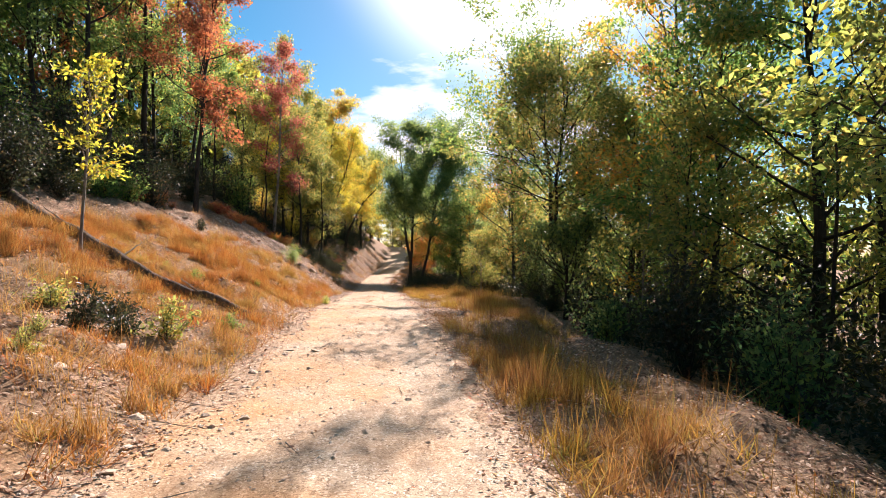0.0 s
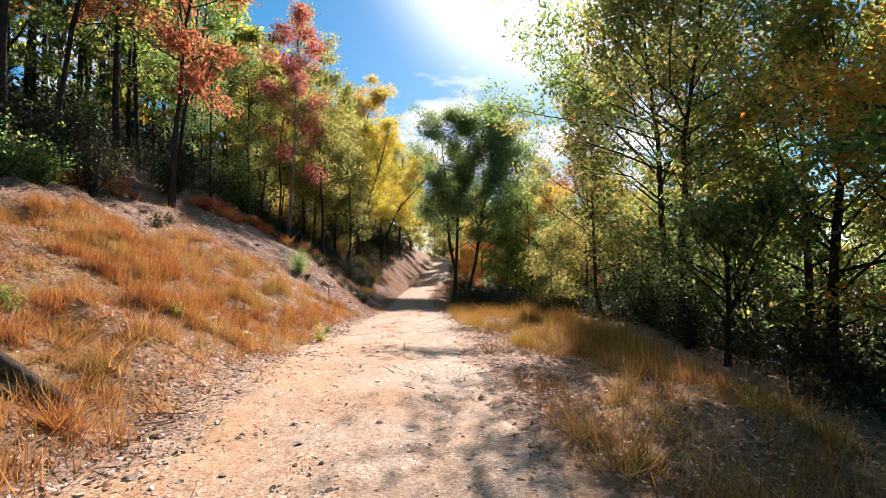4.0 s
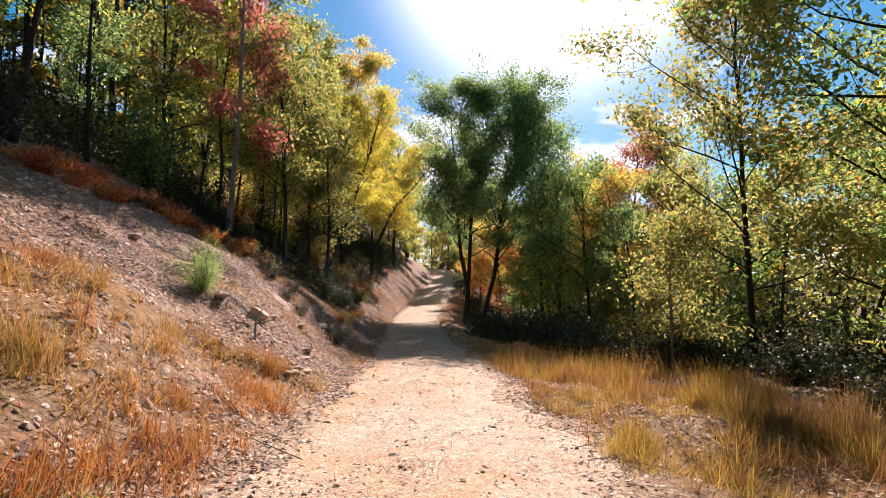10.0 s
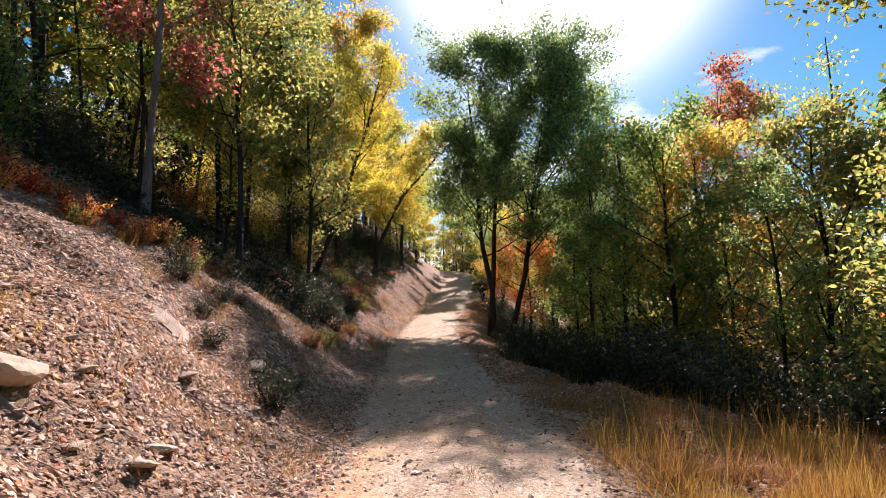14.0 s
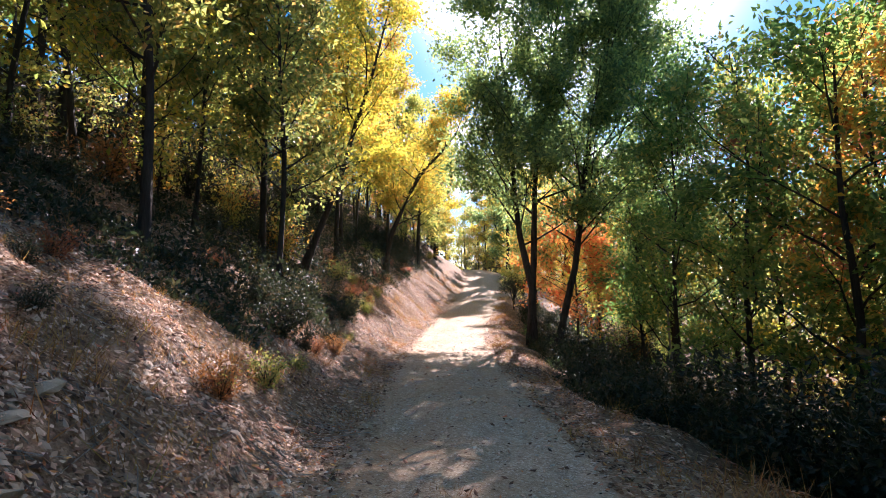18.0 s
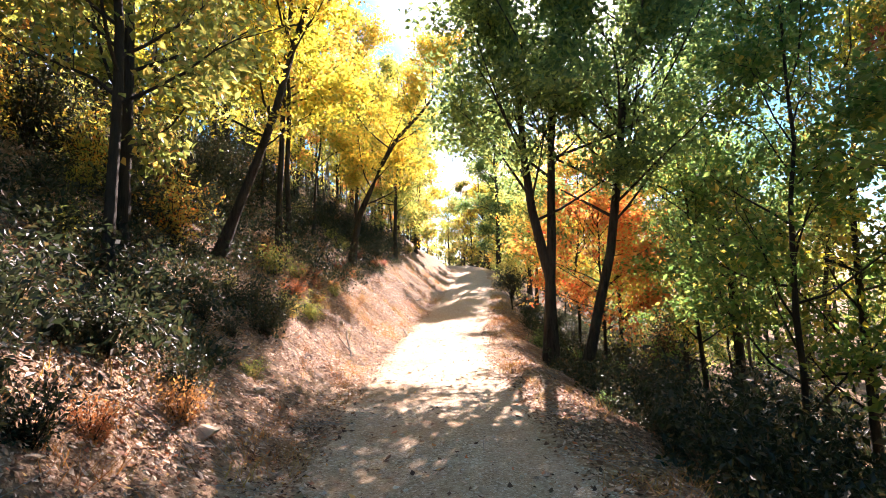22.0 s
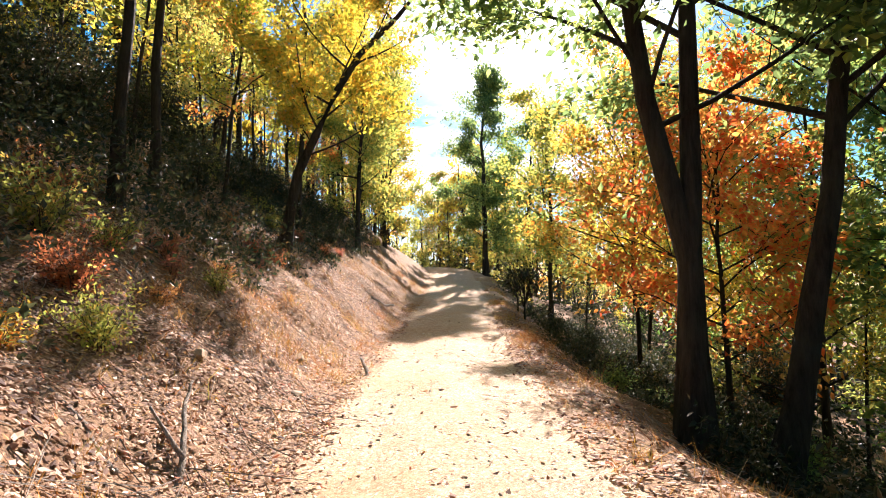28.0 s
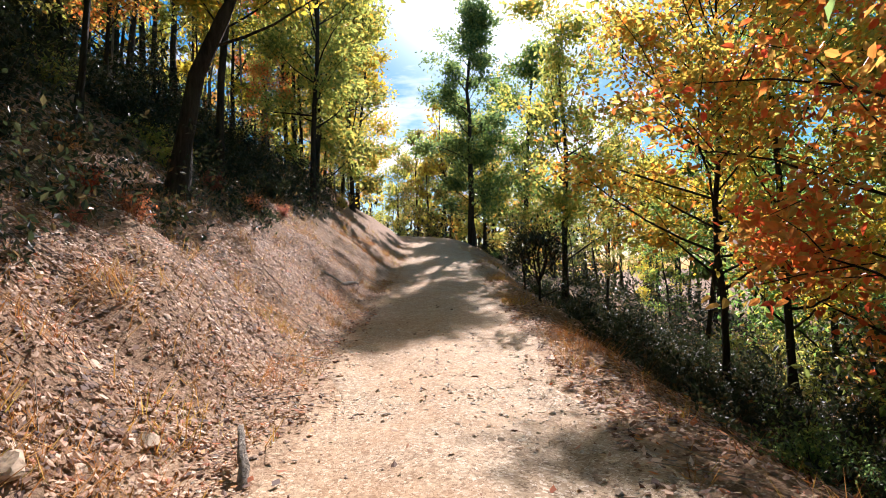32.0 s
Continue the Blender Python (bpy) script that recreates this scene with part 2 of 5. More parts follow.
STONE = stone_material("sandstone", (.36, .25, .16), (.48, .36, .24), (.58, .48, .36))
GRAVEL = stone_material("gravel", (.38, .28, .19), (.60, .48, .35), (.80, .71, .57))
SHALE = stone_material("shale_scraps", (.15, .085, .06), (.42, .28, .185), (.74, .58, .42))


def flecks(nodes, links, scale, stops):
    """Chips and fallen leaves too small to build: random cells of colour."""
    tc = nodes.new("ShaderNodeTexCoord")
    warp = nodes.new("ShaderNodeTexNoise")
    warp.inputs["Scale"].default_value = scale * .7
    links.new(tc.outputs["Object"], warp.inputs["Vector"])
    add = nodes.new("ShaderNodeMixRGB")
    add.blend_type, add.inputs["Fac"].default_value = "ADD", 0.05
    links.new(tc.outputs["Object"], add.inputs["Color1"])
    links.new(warp.outputs["Color"], add.inputs["Color2"])
    vor = nodes.new("ShaderNodeTexVoronoi")
    vor.inputs["Scale"].default_value = scale
    links.new(add.outputs["Color"], vor.inputs["Vector"])
    sep = nodes.new("ShaderNodeSeparateColor")
    links.new(vor.outputs["Color"], sep.inputs["Color"])
    return ramp(nodes, links, sep.outputs["Red"], stops), vor.outputs["Distance"]


def ground_material():
    m, nodes, links, b = shader("ground_soil", 0.95, 0.12)
    att = nodes.new("ShaderNodeAttribute")
    att.attribute_name = "cover"
    sep = nodes.new("ShaderNodeSeparateColor")
    links.new(att.outputs["Color"], sep.inputs["Color"])
    fine = noise_of(nodes, links, 11.0, 12.0, 0.72)
    mid = noise_of(nodes, links, 1.6, 6.0, 0.65)
    chips, d1 = flecks(nodes, links, 24.0, [(0, (.05, .03, .02)), (.3, (.17, .10, .06)), (.6, (.32, .20, .12)), (.85, (.50, .36, .23)), (1, (.42, .17, .07))])
    small, d2 = flecks(nodes, links, 58.0, [(0, (.04, .025, .014)), (.35, (.20, .115, .06)), (.7, (.40, .255, .145)), (1, (.68, .52, .35))])
    litter = mixed(nodes, links, 0.5, chips, small)
    litter = mixed(nodes, links, ramp(nodes, links, mid, [(.35, (0, 0, 0)), (.65, (.6, .6, .6))]), litter, (.10, .062, .04))
    scree = mixed(nodes, links, 0.5, mixed(nodes, links, .5, small, chips), ramp(nodes, links, fine, [(.36, (.045, .025, .016)), (.5, (.24, .14, .085)), (.66, (.58, .41, .27))]))
    grassy = ramp(nodes, links, fine, [(.34, (.12, .065, .03)), (.5, (.28, .16, .07)), (.68, (.46, .31, .15))])
    sand = ramp(nodes, links, fine, [(.34, (.17, .10, .055)), (.48, (.42, .28, .17)), (.64, (.64, .49, .33))])
    c = mixed(nodes, links, sep.outputs["Green"], litter, scree)
    c = mixed(nodes, links, sep.outputs["Red"], c, grassy)
    c = mixed(nodes, links, sep.outputs["Blue"], c, sand)
    links.new(c, b.inputs["Base Color"])
    bumped(nodes, links, b, mixed(nodes, links, 0.4, fine, mid), 1.0, 0.07)
    return m


def road_material():
    m, nodes, links, b = shader("gravel_road", 0.95, 0.1)
    fine = noise_of(nodes, links, 70.0, 10.0, 0.8)
    mid = noise_of(nodes, links, 1.1, 7.0, 0.7)
    worn = noise_of(nodes, links, 5.0, 8.0, 0.7)
    grit, d = flecks(nodes, links, 62.0, [(0, (.05, .033, .022)), (.2, (.22, .15, .10)), (.42, (.43, .32, .215)), (.8, (.58, .46, .325)), (1, (.95, .88, .75))])
    c = ramp(nodes, links, fine, [(.32, (.14, .095, .065)), (.44, (.40, .295, .195)), (.56, (.54, .425, .295)), (.70, (.78, .68, .52))])
    c = mixed(nodes, links, 0.66, c, grit)
    c = mixed(nodes, links, ramp(nodes, links, mid, [(.40, (.05, .05, .05)), (.64, (.5, .5, .5))]), c, (.46, .29, .17))
    c = mixed(nodes, links, ramp(nodes, links, worn, [(.50, (0, 0, 0)), (.70, (.45, .45, .45))]), c, (.66, .55, .40))
    att = nodes.new("ShaderNodeAttribute")
    att.attribute_name = "earth"
    c = mixed(nodes, links, att.outputs["Fac"], c, mixed(nodes, links, 1.0, c, (1.0, .80, .60), "MULTIPLY"))
    links.new(c, b.inputs["Base Color"])
    bumped(nodes, links, b, mixed(nodes, links, 0.5, fine, worn), 0.8, 0.022)
    return m


# ---- the lie of the land ----
def table(y, pairs):
    return np.interp(y, [p[0] for p in pairs], [p[1] for p in pairs])


def lattice(x, y, scale, seed):
    """Smooth value noise from -1 to 1."""
    g = np.random.RandomState(seed).uniform(-1, 1, (128, 128))
    x, y = np.asarray(x, float) / scale + 500, np.asarray(y, float) / scale + 500
    i, j = np.floor(x).astype(int), np.floor(y).astype(int)
    u, v = x - i, y - j
    u, v = u * u * (3 - 2 * u), v * v * (3 - 2 * v)
    at = lambda a, b: g[a % 128, b % 128]
    return (at(i, j) * (1 - u) + at(i + 1, j) * u) * (1 - v) + (at(i, j + 1) * (1 - u) + at(i + 1, j + 1) * u) * v


def road_x(y):
    return table(y, [(-40, -.4), (0, -.75), (5, -.95), (12, -1.75), (20, -2.75), (27, -3.45), (35, -4.6), (43, -5.6), (48, -5.9), (54, -5.9), (64, -5.85), (72, -6.0), (78, -6.6), (88, -9.5), (100, -15), (130, -31)])


def road_z(y):
    return table(y, [(-40, -.4), (0, 0), (6.5, .12), (12, .42), (19, .37), (22, .3), (27, .18), (33, .05), (38, 0), (44, .02), (48, .25), (54, .55), (58, .95), (62, 1.45), (66, 2.0), (70, 2.6), (76, 3.35), (84, 4.1), (130, 4.6)])


def road_half(y):
    return table(y, [(-20, 1.6), (0, 1.6), (15, 1.35), (27, 1.2), (43, 1.2), (48, 1.18), (52, 1.3), (58, 1.3), (66, 1.2), (120, 1.1)])


def shoulder(y):
    """How far the level ground reaches on the downhill side."""
    return table(y, [(-20, 4.8), (0, 4.6), (8, 4.1), (14, 4.8), (20, 6.3), (28, 6.2), (30.5, 3.4), (33, 2.3), (36, 1.85), (60, 1.85), (120, 1.6)])


def land(x, y):
    x, y = np.asarray(x, float), np.asarray(y, float)
    u = x - road_x(y)
    left = np.maximum(-u - road_half(y) - 0.15, 0)
    k = table(y, [(-30, .2), (4, .26), (11, .33), (18, .46), (24, .55), (32, .65), (40, .60), (44, .64), (48, .70), (54, .78), (62, .72), (90, .6), (140, .4)])
    up = k * np.minimum(left, 7) + 0.44 * np.clip(left - 7, 0, 24) + 0.05 * np.maximum(left - 33, 0)
    up = up * (1 - np.exp(-left / 0.5))
    right = np.maximum(u - shoulder(y), 0)
    d = table(y, [(-30, .24), (10, .22), (26, .24), (36, .48), (130, .5)])
    down = 7.0 * (1 - np.exp(-right * d / 7.0)) + 0.045 * np.clip(u - road_half(y), 0, 5)
    rough = np.clip((np.abs(u) - road_half(y)) / 1.5, 0, 1)
    bumps = rough * (0.17 * lattice(x, y, 1.7, 3) + 0.12 * lattice(x, y, .6, 4) + 0.3 * lattice(x, y, 6, 5) * np.clip((np.abs(u) - 4) / 6, 0, 1))
    ruts = -0.035 * np.exp(-((np.abs(u) - 0.75) / 0.3) ** 2) + 0.02 * np.exp(-(u / .3) ** 2)
    return road_z(y) + up - down + bumps + ruts + 0.012 * lattice(x, y, .35, 6)


def mesh_from(name, verts, faces, smooth=False):
    verts, faces = np.asarray(verts, np.float32), np.asarray(faces, np.int32)
    me = bpy.data.meshes.new(name)
    n, k = faces.shape
    me.vertices.add(len(verts))
    me.vertices.foreach_set("co", verts.ravel())
    me.loops.add(n * k)
    me.loops.foreach_set("vertex_index", faces.ravel())
    me.polygons.add(n)
    me.polygons.foreach_set("loop_start", np.arange(0, n * k, k, dtype=np.int32))
    me.polygons.foreach_set("use_smooth", np.full(n, smooth))
    me.update(calc_edges=True)
    return me


def grid_faces(nx, ny):
    i = np.arange(nx * ny).reshape(ny, nx)
    return np.stack([i[:-1, :-1], i[:-1, 1:], i[1:, 1:], i[1:, :-1]], -1).reshape(-1, 4)


def part(name, me, material, parent, label=""):
    ob = new(name, me)
    if not me.materials:
        me.materials.append(material)
    ob.material_slots[0].link = "OBJECT"
    ob.material_slots[0].material = material
    ob.parent = parent
    return tagged(ob, label)


def span(stops):
    return np.concatenate([np.arange(a, b, s) for a, b, s in stops] + [[stops[-1][1]]])


gx = span([(-600, -100, 50), (-100, -40, 6), (-40, -18, 1.2), (-18, 8, 0.2), (8, 20, .7), (20, 60, 4), (60, 120, 12), (120, 600, 48)])
gy = span([(-400, -60, 40), (-60, -10, 4), (-10, 62, 0.22), (62, 100, 1.0), (100, 160, 5), (160, 700, 54)])
X, Y = np.meshgrid(gx, gy)
far = np.clip((np.hypot(X, Y - 40) - 70) / 200, 0, 1)
Z = land(X, Y) * (1 - far) + far * 2.0
ground_mesh = mesh_from("ground", np.stack([X, Y, Z], -1).reshape(-1, 3), grid_faces(len(gx), len(gy)), True)
ground = part("ground", ground_mesh, ground_material(), None)
tagged(ground, "leaf-strewn hillside with dry grass and shale beside the track", "ground", kind="structure")


def grassiness(x, y):
    u = x - road_x(y)
    h = road_half(y)
    n = lattice(x, y, 1.6, 11) * .5 + lattice(x, y, 4, 12) * .5
    lim = table(y, [(-10, 7), (8, 6.5), (16, 6.5), (20, 5.0), (22, 3.2), (23, 1.2), (24.5, .2), (60, .1)])
    left = np.clip((-u - h + .1) / .8, 0, 1) * np.clip((h + lim - (-u)) / .8 + n, 0, 1)
    rlim = shoulder(y) - .3
    right = np.clip((u - h + .1) / .6, 0, 1) * np.clip((rlim - u) / .6 + n, 0, 1) * table(y, [(0, .75), (8, 1), (28, 1), (31, .5), (40, .3)])
    patch = np.clip(.95 - .6 * np.exp(-((u - h - .7) / .5) ** 2) * table(y, [(11, 0), (14, 1), (18, 1), (21, 0)]) + .8 * lattice(x, y, .7, 15) + .55 * lattice(x, y, 2.6, 16), np.where((u < 0) & (y > 8), .55, .05), 1)
    bare = np.clip((10.2 - y + .12 * (u + 3)) / 1.5, 0, 1)
    left = left * (1 - bare * np.clip((-2.3 - u) / .6, 0, 1) * .8)
    return np.clip(np.maximum(left, right) + n * .25, 0, 1) * np.clip((np.abs(u) - h + .25) / .5, 0, 1) * patch


def screeness(x, y):
    u = x - road_x(y)
    n = lattice(x, y, 1.3, 13) * .5 + lattice(x, y, 5, 14) * .5
    lim = table(y, [(0, 3), (14, 4), (18, 7.5), (28, 7), (34, 5), (40, 2.0), (50, 4), (80, 4)])
    s = np.clip((lim + .6 * n + road_half(y) + u) / 1.2, 0, 1) * (u < 0)
    return np.clip(s + (np.abs(u) < road_half(y) + .6) * 1.0 + n * .3, 0, 1)


cover = ground_mesh.color_attributes.new("cover", "FLOAT_COLOR", "POINT")
G, Sc = grassiness(X, Y), screeness(X, Y)
sandy = np.clip(1.15 - (np.abs(X - road_x(Y)) - road_half(Y)) / .55 + .9 * lattice(X, Y, .8, 17), 0, 1) * .85
cover.data.foreach_set("color", np.stack([G, Sc, sandy, G * 0 + 1], -1).astype(np.float32).ravel())

ry = np.arange(-12, 118, 0.2)
ru = np.linspace(-1, 1, 33)
U, RY = np.meshgrid(ru, ry)
flank = np.sign(U) * 7
edge = 1 + (0.18 * lattice(flank, RY, 1.2, 21) + 0.13 * lattice(flank, RY, .5, 22) - .04) * np.abs(U)
RX = road_x(RY) + U * road_half(RY) * edge * 1.06
lift = np.where(np.abs(U) > .97, -.05, .016 - .02 * np.abs(U) ** 6) + 0.008 * lattice(RX, RY, .22, 23)
road_mesh = mesh_from("road", np.stack([RX, RY, land(RX, RY) + lift], -1).reshape(-1, 3), grid_faces(len(ru), len(ry)), True)
road = part("road", road_mesh, road_material(), None)
# more ochre soil on the uphill half of the first stretch
earth = np.clip(.25 - .55 * U + .45 * lattice(RX, RY, .9, 24) + .35 * lattice(RX, RY, .3, 25), 0, 1) * table(RY, [(-12, 1), (24, 1), (34, .45), (120, .3)])
road_mesh.attributes.new("earth", "FLOAT", "POINT").data.foreach_set("value", earth.astype(np.float32).ravel())
tagged(road, "pale tan gravel track with two worn wheel ruts", "road", kind="structure")


# ---- trees ----
def tube(points, radii, sides):
    """A tapered tube along points: verts and quads."""
    p, r = np.asarray(points, float), np.asarray(radii, float)
    d = np.gradient(p, axis=0)
    d /= np.linalg.norm(d, axis=1)[:, None] + 1e-9
    ref = np.where(np.abs(d[:, 2:3]) < .9, [[0, 0, 1.0]], [[1.0, 0, 0]])
    a = np.cross(d, ref)
    a /= np.linalg.norm(a, axis=1)[:, None]
    b = np.cross(d, a)
    t = np.arange(sides) * 2 * np.pi / sides
    v = p[:, None] + r[:, None, None] * (np.cos(t)[None, :, None] * a[:, None] + np.sin(t)[None, :, None] * b[:, None])
    i = np.arange(len(p) * sides).reshape(len(p), sides)
    j = np.roll(i, -1, 1)
    return v.reshape(-1, 3), np.stack([i[:-1], j[:-1], j[1:], i[1:]], -1).reshape(-1, 4)


def joined(pieces):
    verts, faces, n = [], [], 0
    for v, f in pieces:
        verts.append(v)
        faces.append(f + n)
        n += len(v)
    return np.concatenate(verts), np.concatenate(faces)


def leaf_sheet(rng, places, outward, length, width, droop=0.25, tumble=0.8, steep=1.0, fold=.35, oval=False):
    """Folded leaves, each an island of two triangles, at the places."""
    n = len(places)
    d = outward + rng.normal(0, .8, (n, 3))
    d[:, 2] = d[:, 2] * steep - droop
    d /= np.linalg.norm(d, axis=1)[:, None] + 1e-9
    up = np.array([0, 0, 1.0]) + rng.normal(0, tumble, (n, 3))
    s = np.cross(d, up)
    s /= np.linalg.norm(s, axis=1)[:, None] + 1e-9
    up = np.cross(s, d)
    L = (length * rng.uniform(.6, 1.25, n))[:, None]
    W = L * width * .5
    mid = places + d * L * .45
    if oval:
        a, c = places + d * L * .22, places + d * L * .62 - up * L * .05
        v = np.stack([places, a + s * W * .85 + up * W * fold, c + s * W * .9 + up * W * fold, places + d * L - up * L * .16, c - s * W * .9 + up * W * fold, a - s * W * .85 + up * W * fold], 1).reshape(-1, 3)
        i = np.arange(n)[:, None] * 6
        return v, np.concatenate([i + [[0, 1, 2]], i + [[0, 2, 3]], i + [[0, 3, 4]], i + [[0, 4, 5]]], 1).reshape(-1, 3)
    v = np.stack([places, mid + s * W + up * W * fold, places + d * L, mid - s * W + up * W * fold], 1).reshape(-1, 3)
    i = np.arange(n)[:, None] * 4
    return v, np.concatenate([i + [[0, 1, 2]], i + [[0, 2, 3]]], 1).reshape(-1, 3)


def curve_up(rng, start, way, length, n, rise, wobble):
    pts = [np.array(start, float)]
    way = np.array(way, float)
    for _ in range(n):
        way = way + np.array([0, 0, rise / n]) + rng.normal(0, wobble, 3)
        way /= np.linalg.norm(way)
        pts.append(pts[-1] + way * length / n)
    return np.array(pts), way


def grow(seed, height, radius=.12, crown_from=.35, spread=2.4, limbs=12, leaves=2400, leaf=.19, leaf_width=.55, lean=(0, 0),
         spine=None, sigma=.34, sides=7, dome=1.0, twigs=4, rise=.28, forks=0, extra=(), limb_sides=4, plain=False, oval=False, low=.22):
    """A broadleaf tree at the origin: (trunk mesh, crown mesh)."""
    rng = np.random.RandomState(seed)
    if spine is None:
        t = np.linspace(0, 1, 10)
        wob = np.cumsum(rng.normal(0, .09, (10, 2)), 0) * height / 8
        spine = np.stack([lean[0] * t ** 1.3 + wob[:, 0] * t, lean[1] * t ** 1.3 + wob[:, 1] * t, height * t], -1)
    spine = np.asarray(spine, float)
    t = np.linspace(0, 1, len(spine))
    rad = radius * (1 - t) ** .75 + .012
    rad[0] *= 1.45
    spine = np.vstack([spine[:1] - [0, 0, .5], spine])
    rad = np.r_[rad[0] * 1.15, rad]
    tt = np.r_[-.05, t]
    bole = tube(spine, rad, sides)
    bole[0][:] += rng.normal(0, .07, bole[0].shape) * rad.repeat(sides)[:, None] * [1, 1, 0]
    wood, tips, outs = [bole], [], []
    stems = [(spine, rad, tt)]
    for pts, r0 in extra:
        pts = np.asarray(pts, float)
        r = r0 * (1 - np.linspace(0, 1, len(pts))) ** .75 + .012
        wood.append(tube(pts, r, sides))
        stems.append((pts, r, np.linspace(pts[0][2] / height, 1, len(pts))))
    for f in range(forks):
        s = .25 + .2 * rng.rand()
        p0 = np.array([np.interp(s, tt, spine[:, k]) for k in range(3)])
        az = rng.uniform(0, 2 * np.pi)
        pts, _ = curve_up(rng, p0, (math.cos(az) * .5, math.sin(az) * .5, 1), height * (.95 - s), 8, .5, .07)
        r = np.interp(s, tt, rad) * .75 * (1 - np.linspace(0, 1, 9)) ** .75 + .01
        wood.append(tube(pts, r, sides))
        stems.append((pts, r, np.linspace(s, 1, 9)))
    for i in range(limbs):
        st, sr, sp = stems[i % len(stems)]
        s = max(crown_from + (1 - crown_from) * ((i + rng.rand()) / limbs) * .97, sp[0] + .1)
        p0 = np.array([np.interp(s, sp, st[:, k]) for k in range(3)])
        az = i * 2.4 + rng.uniform(-.5, .5)
        q = (s - crown_from) / (1 - crown_from)
        shape = (math.sin(math.pi * min(1, .22 + .72 * q)) ** .7) if dome > 0 else (1.05 - q)
        length = spread * shape * rng.uniform(.65, 1.15) + .15
        el = rng.uniform(low, low + .5) + q * .4
        pts, way = curve_up(rng, p0, (math.cos(az) * math.cos(el), math.sin(az) * math.cos(el), math.sin(el)), length, 4, rise, .12)
        r = max(.008, min(np.interp(s, sp, sr) * .36, .010 + length * .0075)) * (1 - np.linspace(0, 1, 5)) ** .7 + .006
        wood.append(tube(pts, r, limb_sides))
        for k in range(twigs):
            f = rng.uniform(.3, 1)
            q0 = np.array([np.interp(f, np.linspace(0, 1, 5), pts[:, m]) for m in range(3)])
            w = way + rng.normal(0, .6, 3)
            w /= np.linalg.norm(w)
            tp, w2 = curve_up(rng, q0, w, length * rng.uniform(.25, .5) + .12, 2, .15, .2)
            wood.append(tube(tp, [.009, .007, .004], 3))
            for e in np.linspace(.25, 1, 4):
                tips.append(tp[0] + (tp[-1] - tp[0]) * e)
                outs.append(w2)
    tips, outs = np.array(tips), np.array(outs)
    if not plain:
        leaves, leaf = int(leaves * 1.9), leaf * .85
    # some sprays are thick with leaves, others thin
    share = rng.gamma(2.2, 1.0, len(tips) // 4 + 1).repeat(4)[:len(tips)]
    pick = rng.choice(len(tips), leaves, p=share / share.sum())
    places = tips[pick] + rng.normal(0, sigma * .72, (leaves, 3)) * [1, 1, .62]
    boughs, foliage = joined(wood), leaf_sheet(rng, places, outs[pick], leaf * 1.1, leaf_width, oval=oval)
    if plain:
        return boughs, foliage
    return mesh_from("trunk", *boughs, True), mesh_from("crown", *foliage)


def clump(seed, height, spread, stems, leaves, leaf, leaf_width=.5, sigma=.05):
    """A low shrub or weed: many thin stems from one root, leafy to the tips."""
    rng = np.random.RandomState(seed)
    wood, places, outs = [], [], []
    for k in range(stems):
        az, out = k * 2.4 + rng.uniform(-.4, .4), rng.rand() ** .6
        pts, way = curve_up(rng, (0, 0, -.05), (math.cos(az) * out * spread, math.sin(az) * out * spread, height), height * rng.uniform(.55, 1.1) * (1 - .25 * out), 5, .15, .16)
        wood.append(tube(pts, np.linspace(1, .3, 6) * (.004 + height * .005), 3))
        n = leaves // stems
        e = 5 * rng.uniform(.12, 1, n) ** .8
        places.append(np.stack([np.interp(e, range(6), pts[:, m]) for m in range(3)], -1) + rng.normal(0, sigma * height ** .5, (n, 3)))
        outs.append(np.tile(way * .4 + [math.cos(az) * .5, math.sin(az) * .5, 0], (n, 1)))
    return mesh_from("stem", *joined(wood), True), mesh_from("foliage", *leaf_sheet(rng, np.concatenate(places), np.concatenate(outs), leaf, leaf_width, .1))


def plant(kind, shape, x, y, colour, label, category="tree", group="", turn=0.0, size=1.0, bark=None, sink=0.05, tilt=(0, 0)):
    """A tree, sapling or bush of that shape, standing on the land."""
    base = new(kind)
    base.matrix_basis = Matrix.Translation((x, y, float(land(x, y)) - sink)) @ pose(0, 0, 0, tilt[0], tilt[1], turn) @ Matrix.Diagonal((size, size, size, 1))
    stems = part("trunk" if category == "tree" else "stem", shape[0], bark or BARK, base)
    if category in ("shrub", "weed"):
        tagged(stems, kind="stuff")
    part("crown" if category == "tree" else "foliage", shape[1], LEAF[colour], base)
    return tagged(base, label, category, group)


COLOUR = {"green": "green-leaved", "deep": "dark green", "olive": "olive and yellow-leaved", "lime": "yellow-green", "yellow": "golden yellow",
          "orange": "orange-leaved", "amber": "yellow and orange", "red": "red-leaved", "rust": "rust-brown", "scarlet": "scarlet", "shade": "shade-darkened green", "needle": "green-needled"}

